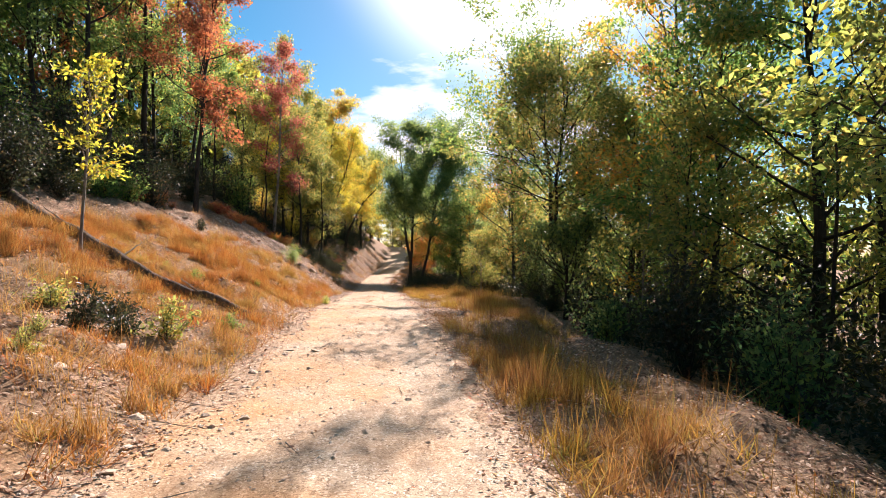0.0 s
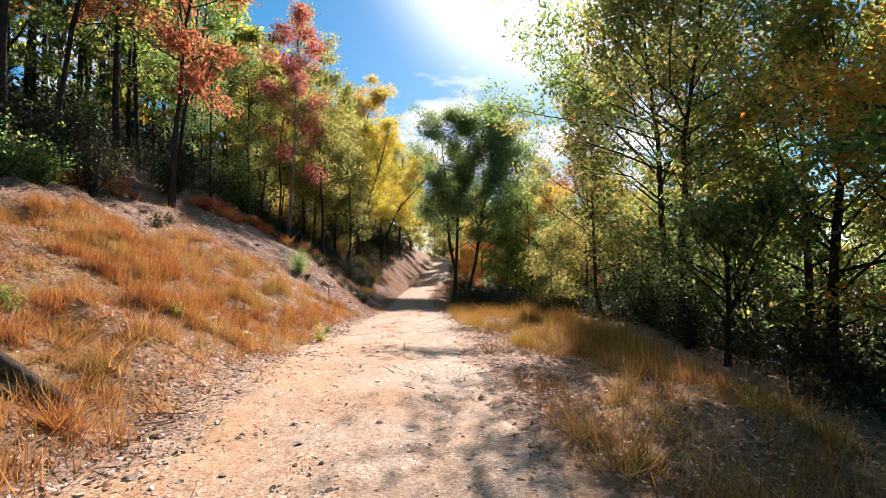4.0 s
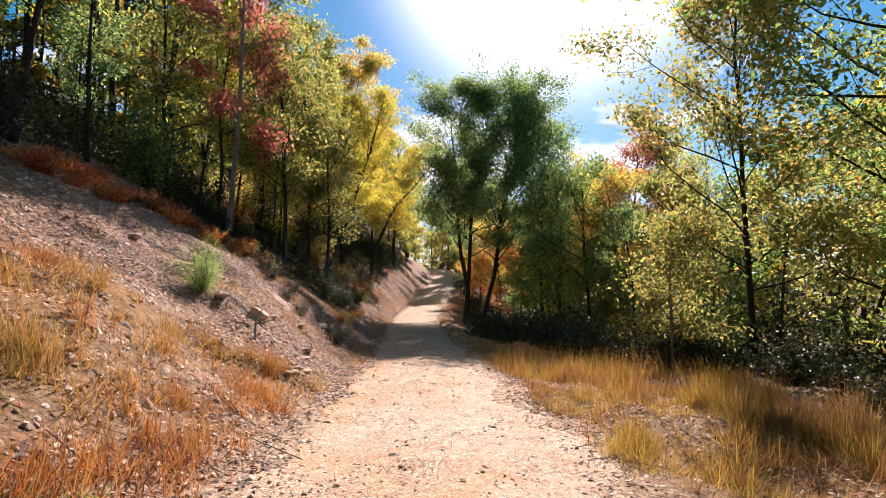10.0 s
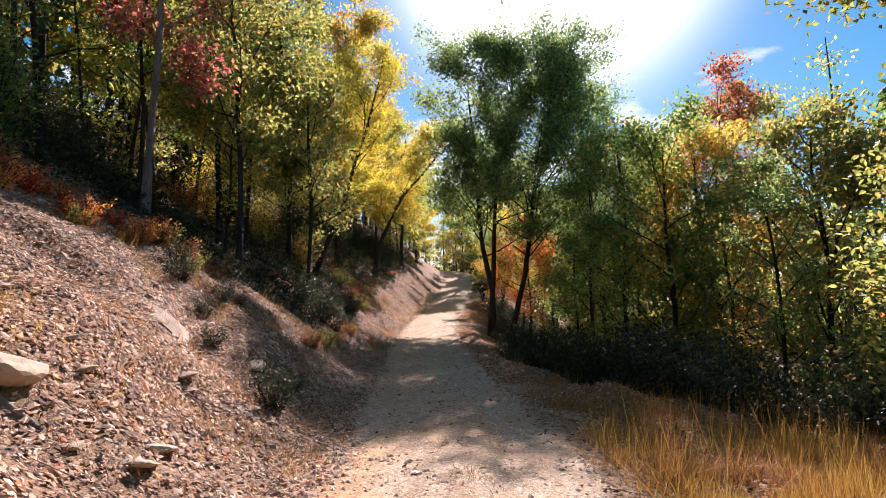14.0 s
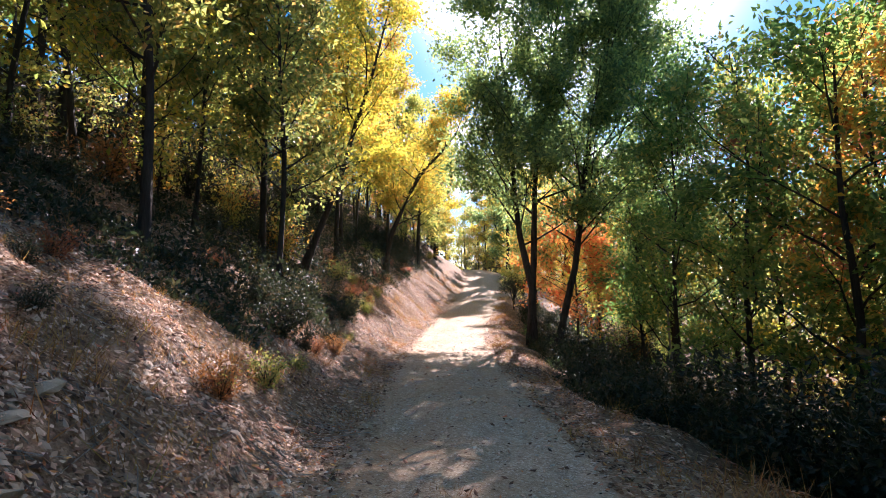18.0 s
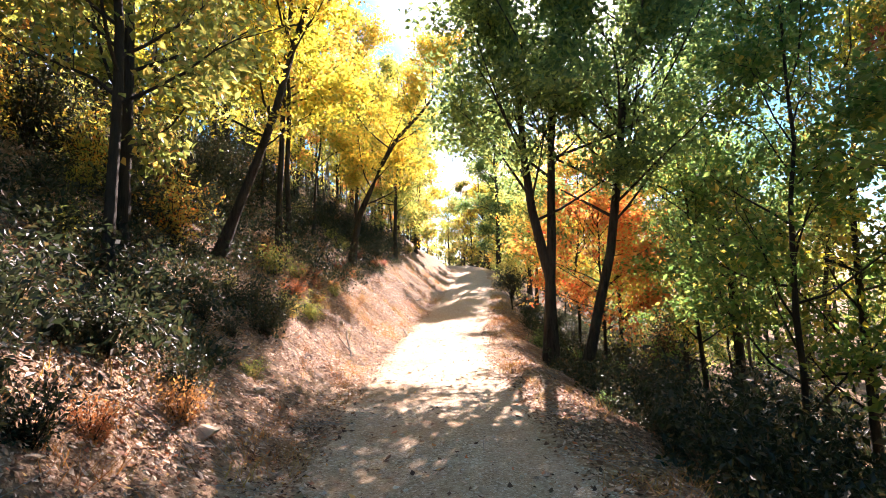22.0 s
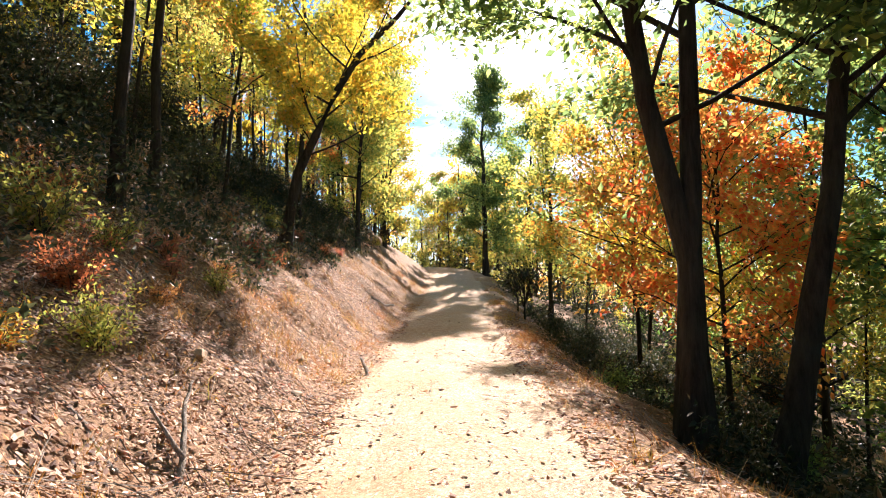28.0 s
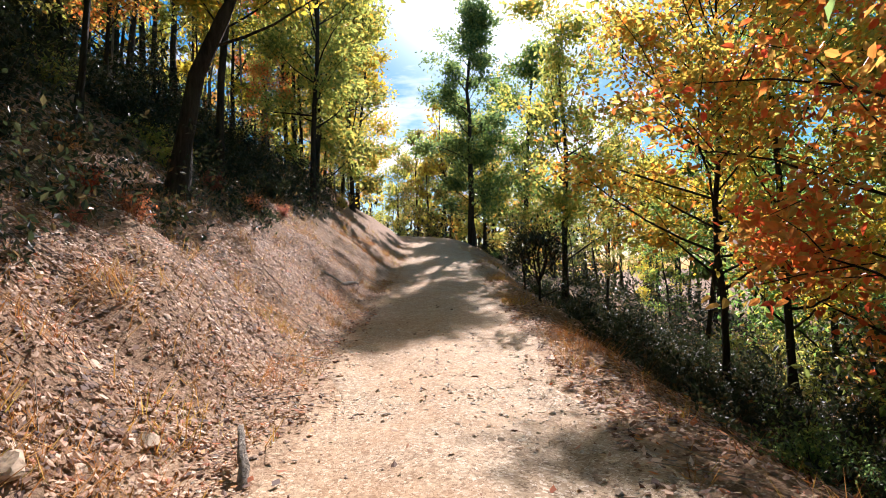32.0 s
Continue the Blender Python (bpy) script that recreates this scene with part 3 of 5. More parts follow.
# shapes for the wood at large: close to the track, and deep in the wood
NEAR = [
    grow(1, 10.5, .085, .22, 2.3, 17, 2550, .16, sigma=.30),
    grow(2, 12.0, .095, .30, 2.5, 18, 2700, .165, sigma=.32),
    grow(3, 9.0, .07, .18, 2.0, 16, 2400, .155, lean=(.7, .2), sigma=.30),
    grow(4, 11.0, .08, .22, 2.1, 17, 2550, .16, lean=(-.5, .4), sigma=.30),
    grow(6, 7.5, .055, .16, 1.7, 15, 2100, .15, sigma=.28),
]
DEEP = [
    grow(5, 11.0, .12, .14, 2.6, 11, 800, .44, forks=1, sigma=.45, twigs=1, sides=5, limb_sides=3, plain=True),
    grow(7, 14.0, .16, .18, 2.8, 12, 920, .45, forks=1, sigma=.50, twigs=1, sides=5, limb_sides=3, plain=True),
    grow(8, 12.5, .13, .12, 2.4, 12, 850, .44, sigma=.45, twigs=1, sides=5, limb_sides=3, plain=True),
    grow(9, 9.5, .10, .08, 2.2, 11, 780, .42, sigma=.45, twigs=1, sides=5, limb_sides=3, plain=True),
]
SLIM = [
    grow(11, 6.0, .040, .25, 1.0, 10, 900, .14, twigs=3, sides=5, limb_sides=3),
    grow(12, 7.5, .050, .30, 1.1, 11, 1100, .14, twigs=3, sides=5, limb_sides=3),
    grow(13, 4.5, .030, .18, 1.0, 9, 900, .13, twigs=3, sides=5, limb_sides=3),
    grow(14, 7.0, .045, .55, .8, 7, 350, .13, twigs=3, sides=5, limb_sides=3),
]
BUSH = [
    clump(21, 1.4, .9, 16, 1500, .085, .5, .10),
    clump(22, 2.1, 1.1, 18, 1900, .095, .5, .12),
    clump(23, 3.0, 1.2, 18, 2300, .105, .5, .14),
    clump(24, .8, .55, 22, 1100, .055, .5, .05),
]
WEED = [clump(25, .8, .5, 18, 700, .085, .34, .05), clump(26, .7, .7, 20, 800, .075, .4, .05)]

rnd = random.Random(7)
taken = []


def free_at(x, y, gap):
    if any((x - a) ** 2 + (y - b) ** 2 < max(gap, g) ** 2 for a, b, g in taken):
        return False
    taken.append((x, y, gap))
    return True


# trees that stand out along the walk
def hero(x, y, colour, label, bark=BARK, gap=1.5, kind="tree", category="tree", **args):
    free_at(x, y, gap)
    return plant(kind, grow(**args), x, y, colour, label, category, bark=bark)


# the bank on the uphill side
hero(-7.55, 11.0, "yellow", "yellow-leaved sapling standing alone on the bank", BARK_PALE, seed=31, height=3.9, radius=.022, crown_from=.38, spread=.6, limbs=14, leaves=520, leaf=.115, sigma=.14, sides=5, lean=(.3, 0))
hero(-11.2, 23.8, "rust", "tree with rust-red leaves at the top of the bank", seed=32, height=11.5, radius=.09, crown_from=.28, spread=2.6, limbs=18, leaves=6500, leaf=.16, sigma=.33)
hero(-13.2, 19.5, "green", "tall green oak at the top of the bank", seed=33, height=13.5, radius=.11, crown_from=.3, spread=3.2, limbs=20, leaves=7000, leaf=.17, sigma=.36)
hero(-14.5, 25.5, "rust", "tall rust-leaved maple behind the bank", seed=34, height=12, radius=.14, crown_from=.45, spread=2.6, limbs=16, leaves=5500, leaf=.17)
hero(-11.3, 37.2, "olive", "tall olive-leaved tree in the autumn wood", seed=35, height=13, radius=.085, crown_from=.15, spread=2.6, limbs=20, leaves=7500, leaf=.16)
hero(-10.4, 32.3, "red", "slender red-leaved maple on the bank", BARK_PALE, seed=41, height=11.3, radius=.075, crown_from=.24, spread=1.7, limbs=20, leaves=4600, leaf=.15, lean=(.9, 0), sigma=.30)
hero(-10.6, 41.0, "olive", "olive and yellow-leaved tree beside the track", seed=36, height=12.8, radius=.085, crown_from=.12, spread=3.2, limbs=24, leaves=9000, leaf=.18)
hero(-10.9, 48.3, "amber", "yellow and orange maple with a rounded crown", seed=37, height=13.3, radius=.085, crown_from=.35, spread=3.4, limbs=24, leaves=9000, leaf=.18)
hero(-10.8, 44.5, "yellow", "yellow oak with a dark leaning trunk", seed=39, height=9.5, radius=.12, crown_from=.32, spread=2.8, limbs=20, leaves=7000, leaf=.15,
     spine=[(0, 0, 0), (.45, 0, 1.1), (.9, 0, 2.2), (1.35, 0, 3.4), (1.8, 0, 5.0), (2.3, .1, 6.6), (2.7, .1, 8.2), (3.0, .2, 9.5)])
hero(-10.15, 54.0, "yellow", "yellow-leaved tree whose crooked trunk bends over the track", seed=40, height=10, radius=.14, crown_from=.30, spread=2.5, limbs=20, leaves=7500, leaf=.15,
     spine=[(0, 0, 0), (.1, 0, .9), (.3, 0, 2.0), (.75, 0, 3.0), (1.3, 0, 4.2), (1.9, 0, 5.2), (2.9, 0, 6.2), (3.7, 0, 7.2), (4.2, .1, 8.6)])
hero(-10.9, 57.5, "yellow", "yellow-leaved tree on the bank", seed=42, height=11, radius=.085, crown_from=.3, spread=2.4, limbs=18, leaves=6000, leaf=.16)
hero(-9.9, 62.5, "lime", "yellow-green tree on the bank", seed=43, height=11, radius=.085, crown_from=.2, spread=2.2, limbs=18, leaves=5000, leaf=.17)
hero(-11.2, 49.8, "yellow", "yellow tree with a dark upright trunk", seed=44, height=11, radius=.085, crown_from=.36, spread=2.2, limbs=16, leaves=4500, leaf=.16)
# the downhill side
hero(7.3, 10.5, "olive", "olive and yellow-leaved tree with drooping leafy branches", seed=51, height=9.8, radius=.12, crown_from=.10, spread=3.5, limbs=30, leaves=9500, leaf=.14)
hero(6.4, 15.0, "amber", "yellow and orange tree at the edge of the wood", seed=52, height=10.4, radius=.11, crown_from=.08, spread=3.0, limbs=26, leaves=7400, leaf=.14)
hero(6.4, 12.8, "green", "leafy green oak leaning over the shoulder of the track", seed=115, height=8.8, radius=.08, crown_from=.22, spread=2.7, limbs=28, leaves=6100, leaf=.15, sigma=.40)
hero(9.3, 18.5, "green", "leafy green tree in the wood", seed=53, height=9.0, radius=.12, crown_from=.06, spread=3.0, limbs=24, leaves=6100, leaf=.16)
hero(4.8, 23.2, "green", "grey-green oak at the edge of the track", seed=54, height=10.2, radius=.11, crown_from=.36, spread=4.7, lean=(-.5, 0), limbs=30, leaves=9500, leaf=.16, sigma=.36)
hero(5.9, 24.9, "olive", "olive-leaved oak at the edge of the track", seed=55, height=9.3, radius=.11, crown_from=.15, spread=3.8, limbs=28, leaves=8800, leaf=.15, sigma=.36)
hero(7.8, 21.5, "green", "leafy green oak in the wood", seed=76, height=8.4, radius=.11, crown_from=.1, spread=3.2, limbs=22, leaves=4000, leaf=.155, sigma=.36)
hero(1.9, 27.9, "olive", "olive and yellow-green sapling by the grass", BARK_PALE, gap=1.0, oval=True, seed=56, height=3.0, radius=.028, crown_from=.12, spread=1.05, limbs=16, leaves=2600, leaf=.095, sides=5)
hero(7.0, 37.5, "lime", "slim pale tree with several upright stems", BARK_PALE, seed=57, height=12.5, radius=.07, crown_from=.3, spread=1.5, limbs=18, leaves=2600, leaf=.14, forks=3)
hero(3.6, 38.0, "amber", "yellow and orange maple below the track", seed=58, height=8.8, radius=.10, crown_from=.12, spread=2.4, limbs=22, leaves=7000, leaf=.145)
hero(7.4, 45.5, "deep", "dark green tree rising above the others", seed=60, height=14, radius=.14, crown_from=.2, spread=2.2, limbs=20, leaves=6000, leaf=.17)
hero(-3.05, 46.65, "deep", "big dark green oak with a forked trunk", gap=.5, seed=61, height=13.4, radius=.15, crown_from=.41, spread=4.0, limbs=44, twigs=5, leaves=21000, leaf=.175, sigma=.44, low=.3, sides=10,
     spine=[(0, 0, 0), (.03, 0, 1.2), (.05, 0, 2.2), (-.12, 0, 3.0), (-.36, 0, 4.1), (-.52, 0, 5.5), (-.6, 0, 7.2), (-.7, .1, 9.2), (-1.0, .2, 11.4), (-1.0, .3, 13.4)],
     extra=[([(.05, 0, 2.1), (.12, 0, 3.2), (.16, 0, 4.5), (.2, 0, 5.8), (.35, 0, 7.5), (.8, .1, 9.5), (1.1, .2, 11.5), (1.2, .2, 12.8)], .12)])
hero(-2.35, 46.4, "deep", "dark green oak with a leaning trunk", gap=.5, seed=62, height=13.2, radius=.14, crown_from=.41, spread=4.2, limbs=44, twigs=5, leaves=21000, leaf=.175, sigma=.44, low=.3, sides=10,
     spine=[(0, 0, -.2), (.3, 0, .9), (.55, 0, 2.0), (.85, 0, 3.2), (1.15, 0, 5.4), (1.35, 0, 7.2), (2.0, .2, 9.0), (2.6, .3, 11.2), (2.8, .4, 13.2)])
hero(2.6, 49.0, "deep", "dark green oak below the track", seed=64, height=13.5, radius=.14, crown_from=.2, spread=3.6, limbs=28, leaves=10000, leaf=.175, sigma=.40)
hero(.8, 42.5, "green", "green-leaved oak below the track", seed=65, height=9.0, radius=.055, crown_from=.12, spread=2.6, limbs=20, leaves=6500, leaf=.15)
hero(-1.1, 54.4, "amber", "low maple with yellow and orange leaves", gap=1.0, oval=True, seed=66, height=7.6, radius=.05, crown_from=.24, spread=3.1, limbs=34, leaves=9500, leaf=.12, rise=.05, sigma=.32, low=.1)
hero(-1.0, 50.0, "orange", "small maple with yellow and orange-red leaves", gap=.8, oval=True, seed=67, height=5.4, radius=.045, crown_from=.24, spread=2.4, limbs=24, leaves=5000, leaf=.125, rise=0, sigma=.30, low=.05)
hero(2.3, 52.6, "olive", "olive-leaved tree on the slope below the track", seed=116, height=9.5, radius=.07, crown_from=.08, spread=2.6, limbs=26, leaves=7000, leaf=.16, sigma=.40)
hero(3.2, 57.6, "green", "leafy green tree on the slope below the track", seed=117, height=10, radius=.07, crown_from=.08, spread=2.8, limbs=26, leaves=7000, leaf=.17, sigma=.40)
hero(.8, 55.5, "yellow", "yellow and orange tree below the track", seed=68, height=8.5, radius=.08, crown_from=.15, spread=2.4, limbs=20, leaves=5500, leaf=.14)
hero(-2.2, 61.0, "lime", "yellow-green tree beside the track", seed=69, height=8.5, radius=.09, crown_from=.15, spread=2.0, limbs=18, leaves=5000, leaf=.15)
hero(-3.55, 60.0, "lime", "yellow-green bush at the edge of the track", gap=.8, kind="bush", category="bush", seed=70, height=2.0, radius=.02, crown_from=.1, spread=.8, limbs=12, leaves=1300, leaf=.10, forks=2, sigma=.16, sides=4)
hero(-3.6, 57.6, "shade", "grey-green bush at the edge of the track", gap=.8, kind="bush", category="bush", seed=71, height=1.3, radius=.02, crown_from=.08, spread=.8, limbs=12, leaves=1100, leaf=.09, forks=3, sigma=.16, sides=4)
hero(-3.9, 76.0, "deep", "tall dark green tree at the far end of the track", seed=72, height=13.5, radius=.18, crown_from=.10, spread=2.3, limbs=40, leaves=11000, leaf=.22, dome=.5, rise=.2, sigma=.36)
hero(-2.0, 69.0, "green", "green tree at the far end of the track", seed=73, height=10, radius=.13, crown_from=.15, spread=2.2, limbs=20, leaves=5500, leaf=.18)
for k, (x, y, c, tall) in enumerate([(-10.6, 66.0, "lime", 11.5), (-9.9, 70.5, "olive", 11), (-10.4, 75.5, "yellow", 11), (-11.5, 80, "lime", 11), (-7.6, 93, "olive", 11), (-5.2, 89, "olive", 10), (-9.6, 97, "lime", 11), (-3.2, 84, "amber", 8), (-3.0, 78, "lime", 8), (-5.0, 97, "green", 12)]):
    hero(x, y, c, COLOUR[c] + " tree where the track bends out of sight", seed=80 + k, height=tall, radius=.10, crown_from=.04, spread=2.4, limbs=20, leaves=4200, leaf=.22, sigma=.36)
hero(6.2, 18.0, "olive", "olive-leaved oak at the edge of the wood", seed=102, height=7.0, radius=.11, crown_from=.14, spread=3.0, limbs=26, leaves=5100, leaf=.15)
hero(3.6, 27.8, "olive", "olive and yellow-leaved oak beside the dry grass", seed=103, height=9.6, radius=.06, crown_from=.22, spread=2.9, limbs=26, leaves=9000, leaf=.14, sigma=.36)
hero(6.9, 27.5, "green", "leafy green tree in the wood", seed=111, height=8.0, radius=.08, crown_from=.1, spread=2.3, limbs=20, leaves=3700, leaf=.15)
hero(8.2, 32.0, "olive", "olive-leaved tree in the wood", seed=112, height=9.0, radius=.08, crown_from=.1, spread=2.4, limbs=20, leaves=3700, leaf=.16)
hero(6.1, 33.2, "green", "green tree in the wood", seed=113, height=8.0, radius=.08, crown_from=.1, spread=2.2, limbs=20, leaves=3400, leaf=.15)
hero(-9.4, 34.6, "olive", "olive and yellow-leaved tree on the bank", seed=114, height=8.5, radius=.07, crown_from=.3, spread=2.3, limbs=20, leaves=4500, leaf=.14)
hero(4.7, 41.0, "rust", "maple with brownish-red leaves below the track", seed=104, height=11.5, radius=.10, crown_from=.3, spread=2.4, limbs=22, leaves=5500, leaf=.15)
hero(1.9, 36.6, "green", "green tree on the slope below the track", seed=107, height=8.0, radius=.08, crown_from=.15, spread=2.2, limbs=20, leaves=5500, leaf=.15)
hero(4.4, 34.2, "olive", "olive-leaved tree on the slope below the track", seed=108, height=8.0, radius=.08, crown_from=.12, spread=2.2, limbs=20, leaves=5500, leaf=.15)
hero(3.0, 44.2, "olive", "olive-leaved tree below the track", seed=109, height=9.5, radius=.09, crown_from=.12, spread=2.4, limbs=22, leaves=6000, leaf=.15)
hero(-9.0, 38.6, "olive", "small olive and yellow-leaved tree on the bank", seed=110, height=7.5, radius=.06, crown_from=.28, spread=2.0, limbs=20, leaves=4000, leaf=.14)
# small growth on the bank
free_at(-6.98, 24.4, .6)
plant("pine_sapling", clump(74, 1.0, .42, 22, 2200, .15, .05, .09), -6.98, 24.4, "needle", "young feathery green pine on the shale bank", "pine")
hero(3.9, 17.2, "deep", "dense dark evergreen bush at the edge of the wood", gap=1.0, kind="bush", category="bush", seed=75, height=3.0, radius=.05, crown_from=.06, spread=1.5, limbs=24, leaves=2800, leaf=.13, forks=2, sigma=.26, sides=4)
hero(4.0, 19.9, "olive", "olive-leaved oak reaching over the dry grass", gap=1.0, seed=106, height=8.6, radius=.08, crown_from=.42, spread=3.5, limbs=22, leaves=7000, leaf=.15, sigma=.36)
for k in range(120):
    y = 18.5 + 13 * (k + rnd.random()) / 120
    x = float(table(y, [(18, -12.0), (27.8, -10.9), (29.5, -10.1), (31.5, -8.6)])) + rnd.uniform(-.6, .6)
    if free_at(x, y, .22):
        plant("shrub", BUSH[3], x, y, rnd.choice(("scarlet", "scarlet", "rust", "orange")), "low scarlet and rust huckleberry shrub along the top of the bank", "shrub", "scarlet shrubs", rnd.uniform(0, 360), rnd.uniform(.5, 1.0))
for k in range(38):
    y = 27.5 + 13.5 * (k + rnd.random()) / 38
    x = float(road_x(y)) - rnd.uniform(2.0, 5.8)
    if free_at(x, y, .3):
        c = rnd.choice(("shade", "shade", "shade", "rust", "olive"))
        plant("shrub", BUSH[3], x, y, c, f"low {COLOUR[c]} shrub among leaves on the bank", "shrub", "low shrubs on the bank", rnd.uniform(0, 360), rnd.uniform(.5, .95))
# near-black leaves stand in for the shade on this stretch of bank
for k in range(11):
    y = 35.3 + 4.0 * (k + rnd.random()) / 11
    x = float(road_x(y)) - rnd.uniform(2.5, 3.6)
    if free_at(x, y, .35):
        plant("bush", BUSH[rnd.choice((0, 0, 3))], x, y, "shade", "low evergreen bush on the bank, its leaves coloured for shade", "bush", "evergreen bushes", rnd.uniform(0, 360), rnd.uniform(.6, .85))
for x, y, c, size in [(-11.4, 43.4, "orange", 1.0), (-10.8, 42.7, "amber", .9), (-11.9, 44.3, "amber", 1.0), (-10.2, 41.6, "orange", .6), (-9.4, 41.0, "red", .4), (-12.4, 42.6, "amber", 1.0)]:
    if free_at(x, y, .4):
        plant("bush", BUSH[1], x, y, c, f"{COLOUR[c]} maple shrub on the bank", "bush", "maple shrubs", rnd.uniform(0, 360), size)
for k in range(30):
    y = 41 + 22 * (k + rnd.random()) / 30
    x = float(road_x(y)) - rnd.uniform(5.2, 8.5)
    if free_at(x, y, .6):
        plant("bush", BUSH[rnd.choice((1, 2))], x, y, "shade", "evergreen bush under the trees, its leaves darkened for shade", "bush", "evergreen bushes", rnd.uniform(0, 360), rnd.uniform(.6, .95))
for k in range(34):
    y = 46 + 20 * (k + rnd.random()) / 34
    x = float(road_x(y)) - float(table(y, [(46, 3.2), (52, 4.0), (66, 4.4)])) - rnd.uniform(-.3, 1.1)
    if free_at(x, y, .3):
        plant("shrub", BUSH[3], x, y, rnd.choice(("rust", "scarlet", "red")), "low russet shrub along the top of the bank", "shrub", "russet shrubs", rnd.uniform(0, 360), rnd.uniform(.5, .8))
for x, y, c, s in [(-4.6, 7.6, "shade", .9), (-5.3, 8.6, "shade", .95), (-4.9, 6.4, "olive", .4), (-3.9, 17.6, "green", .35), (-4.4, 18.4, "olive", .4), (-5.2, 16.4, "shade", .45), (-6.6, 12.6, "olive", .5), (-9.2, 20.0, "shade", .7),
                   (-9.9, 21.6, "shade", .6), (-6.7, 32.2, "lime", .5), (-7.6, 30.9, "shade", .5), (-6.9, 34.6, "olive", .5), (-8.3, 36.3, "lime", .8), (-9.4, 29.2, "olive", .6), (-8.9, 30.3, "lime", .5), (-4.1, 7.9, "olive", 1.05), (-5.0, 7.4, "shade", 1.05), (-5.9, 8.0, "olive", .95), (-4.4, 5.6, "olive", .5), (-3.7, 9.3, "green", .5), (-5.5, 5.6, "shade", .6), (-5.6, 11.9, "green", .5), (-4.9, 13.8, "lime", .45), (-3.6, 16.2, "lime", .5), (2.2, 7.1, "olive", .35), (.8, 6.8, "yellow", .18)]:
    if free_at(x, y, .3):
        plant("weed", rnd.choice(WEED), x, y, c, f"low {COLOUR[c]} weed on open ground", "weed", "weeds", rnd.uniform(0, 360), s)


def left_line(y):
    return float(table(y, [(-20, 10), (5, 10.5), (14, 10.2), (24, 9.2), (30, 7.6), (36, 6.0), (42, 5.4), (50, 5.2), (60, 4.6), (120, 3.6)]))


def right_line(y):
    return float(table(y, [(-20, 7.5), (0, 7.0), (10, 5.8), (20, 7.6), (29, 7.6), (33, 5.4), (38, 5.6), (41, 7.2), (51, 7.0), (54, 4.8), (120, 4.4)]))


def pick_colour(side, y):
    if side < 0:
        if y < 32:
            bag = ["green"] * 6 + ["olive"] + ["deep"] * 5 + ["rust"]
        elif y < 39:
            bag = ["olive"] * 5 + ["green"] * 2 + ["lime"] * 5 + ["deep", "yellow"]
        elif y < 45:
            bag = ["olive"] * 4 + ["yellow"] * 3 + ["lime"] * 5
        else:
            bag = ["yellow"] * 6 + ["lime"] * 5 + ["olive"] * 2 + ["orange"]
    else:
        if y < 26:
            bag = ["olive"] * 5 + ["green"] * 4 + ["lime"] * 3 + ["deep"]
        else:
            bag = ["olive"] * 5 + ["green"] * 4 + ["deep"] + ["yellow", "lime", "lime"] if y < 44 else ["olive"] * 4 + ["lime"] * 2 + ["green"] * 5 + ["yellow"] + ["orange", "deep"]
    return rnd.choice(bag)


sap_rnd = random.Random(17)
for k in range(30):
    y = 33 + 31 * (k + sap_rnd.random()) / 30
    x = float(road_x(y)) - sap_rnd.uniform(4.4, 7.6)
    if free_at(x, y, .8):
        c = sap_rnd.choice(("lime", "lime", "yellow", "olive"))
        plant("tree", sap_rnd.choice(SLIM[:3]), x, y, c, f"slender {COLOUR[c]} sapling at the edge of the wood", "tree", "saplings at the edge of the wood", sap_rnd.uniform(0, 360), sap_rnd.uniform(.7, 1.1), tilt=(sap_rnd.uniform(-5, 5), sap_rnd.uniform(-5, 5)))

far_trees = []


def wood_tree(x, y, depth, side, height=1.0):
    c = pick_colour(side, y)
    slim = rnd.random() < (.40 if depth < 8 else 0)
    if depth > 5 and not slim:
        far_trees.append((x, y, c, rnd.randrange(4), rnd.uniform(0, 6.28), rnd.uniform(.8, 1.12) * height))
        return
    plant("tree", rnd.choice(SLIM if slim else NEAR), x, y, c, f"{'slender young' if slim else 'tall'} {COLOUR[c]} tree in the autumn woods", "tree", "trees of the wood",
          rnd.uniform(0, 360), rnd.uniform(.8, 1.12) * height, BARK_PALE if slim and rnd.random() < .5 else BARK, tilt=(rnd.uniform(-4, 4), rnd.uniform(-4, 4)))


for side, most in ((-1, 215), (1, 125)):
    count = 0
    for _ in range(4000):
        y = rnd.uniform(-10, 84)
        depth = rnd.random() ** 1.3 * 24
        u = (left_line(y) if side < 0 else right_line(y)) + depth
        x = float(road_x(y)) + side * u
        if not free_at(x, y, 1.35 + depth * .06 + (1.5 if y < 4 else 0)):
            continue
        wood_tree(x, y, depth, side, float(table(y, [(-10, .85), (10, .85), (16, .7), (26, .65), (36, .65), (39, 1.0), (47, .95), (51, .6), (74, .6), (84, .9)])) if side > 0 else 1.0)
        count += 1
        if count >= most:
            break
# where the track bends away behind the trees
count = 0
for _ in range(1500):
    x, y = rnd.uniform(-30, 14), rnd.uniform(78, 112)
    if abs(x - float(road_x(y))) < 2.6 or not free_at(x, y, 1.7 if -12 < x < 0 and y < 98 else 2.4):
        continue
    wood_tree(x, y, 12, -1, .85)
    count += 1
    if count >= 60:
        break

# deeper in the wood on the downhill side
deep_rnd = random.Random(91)
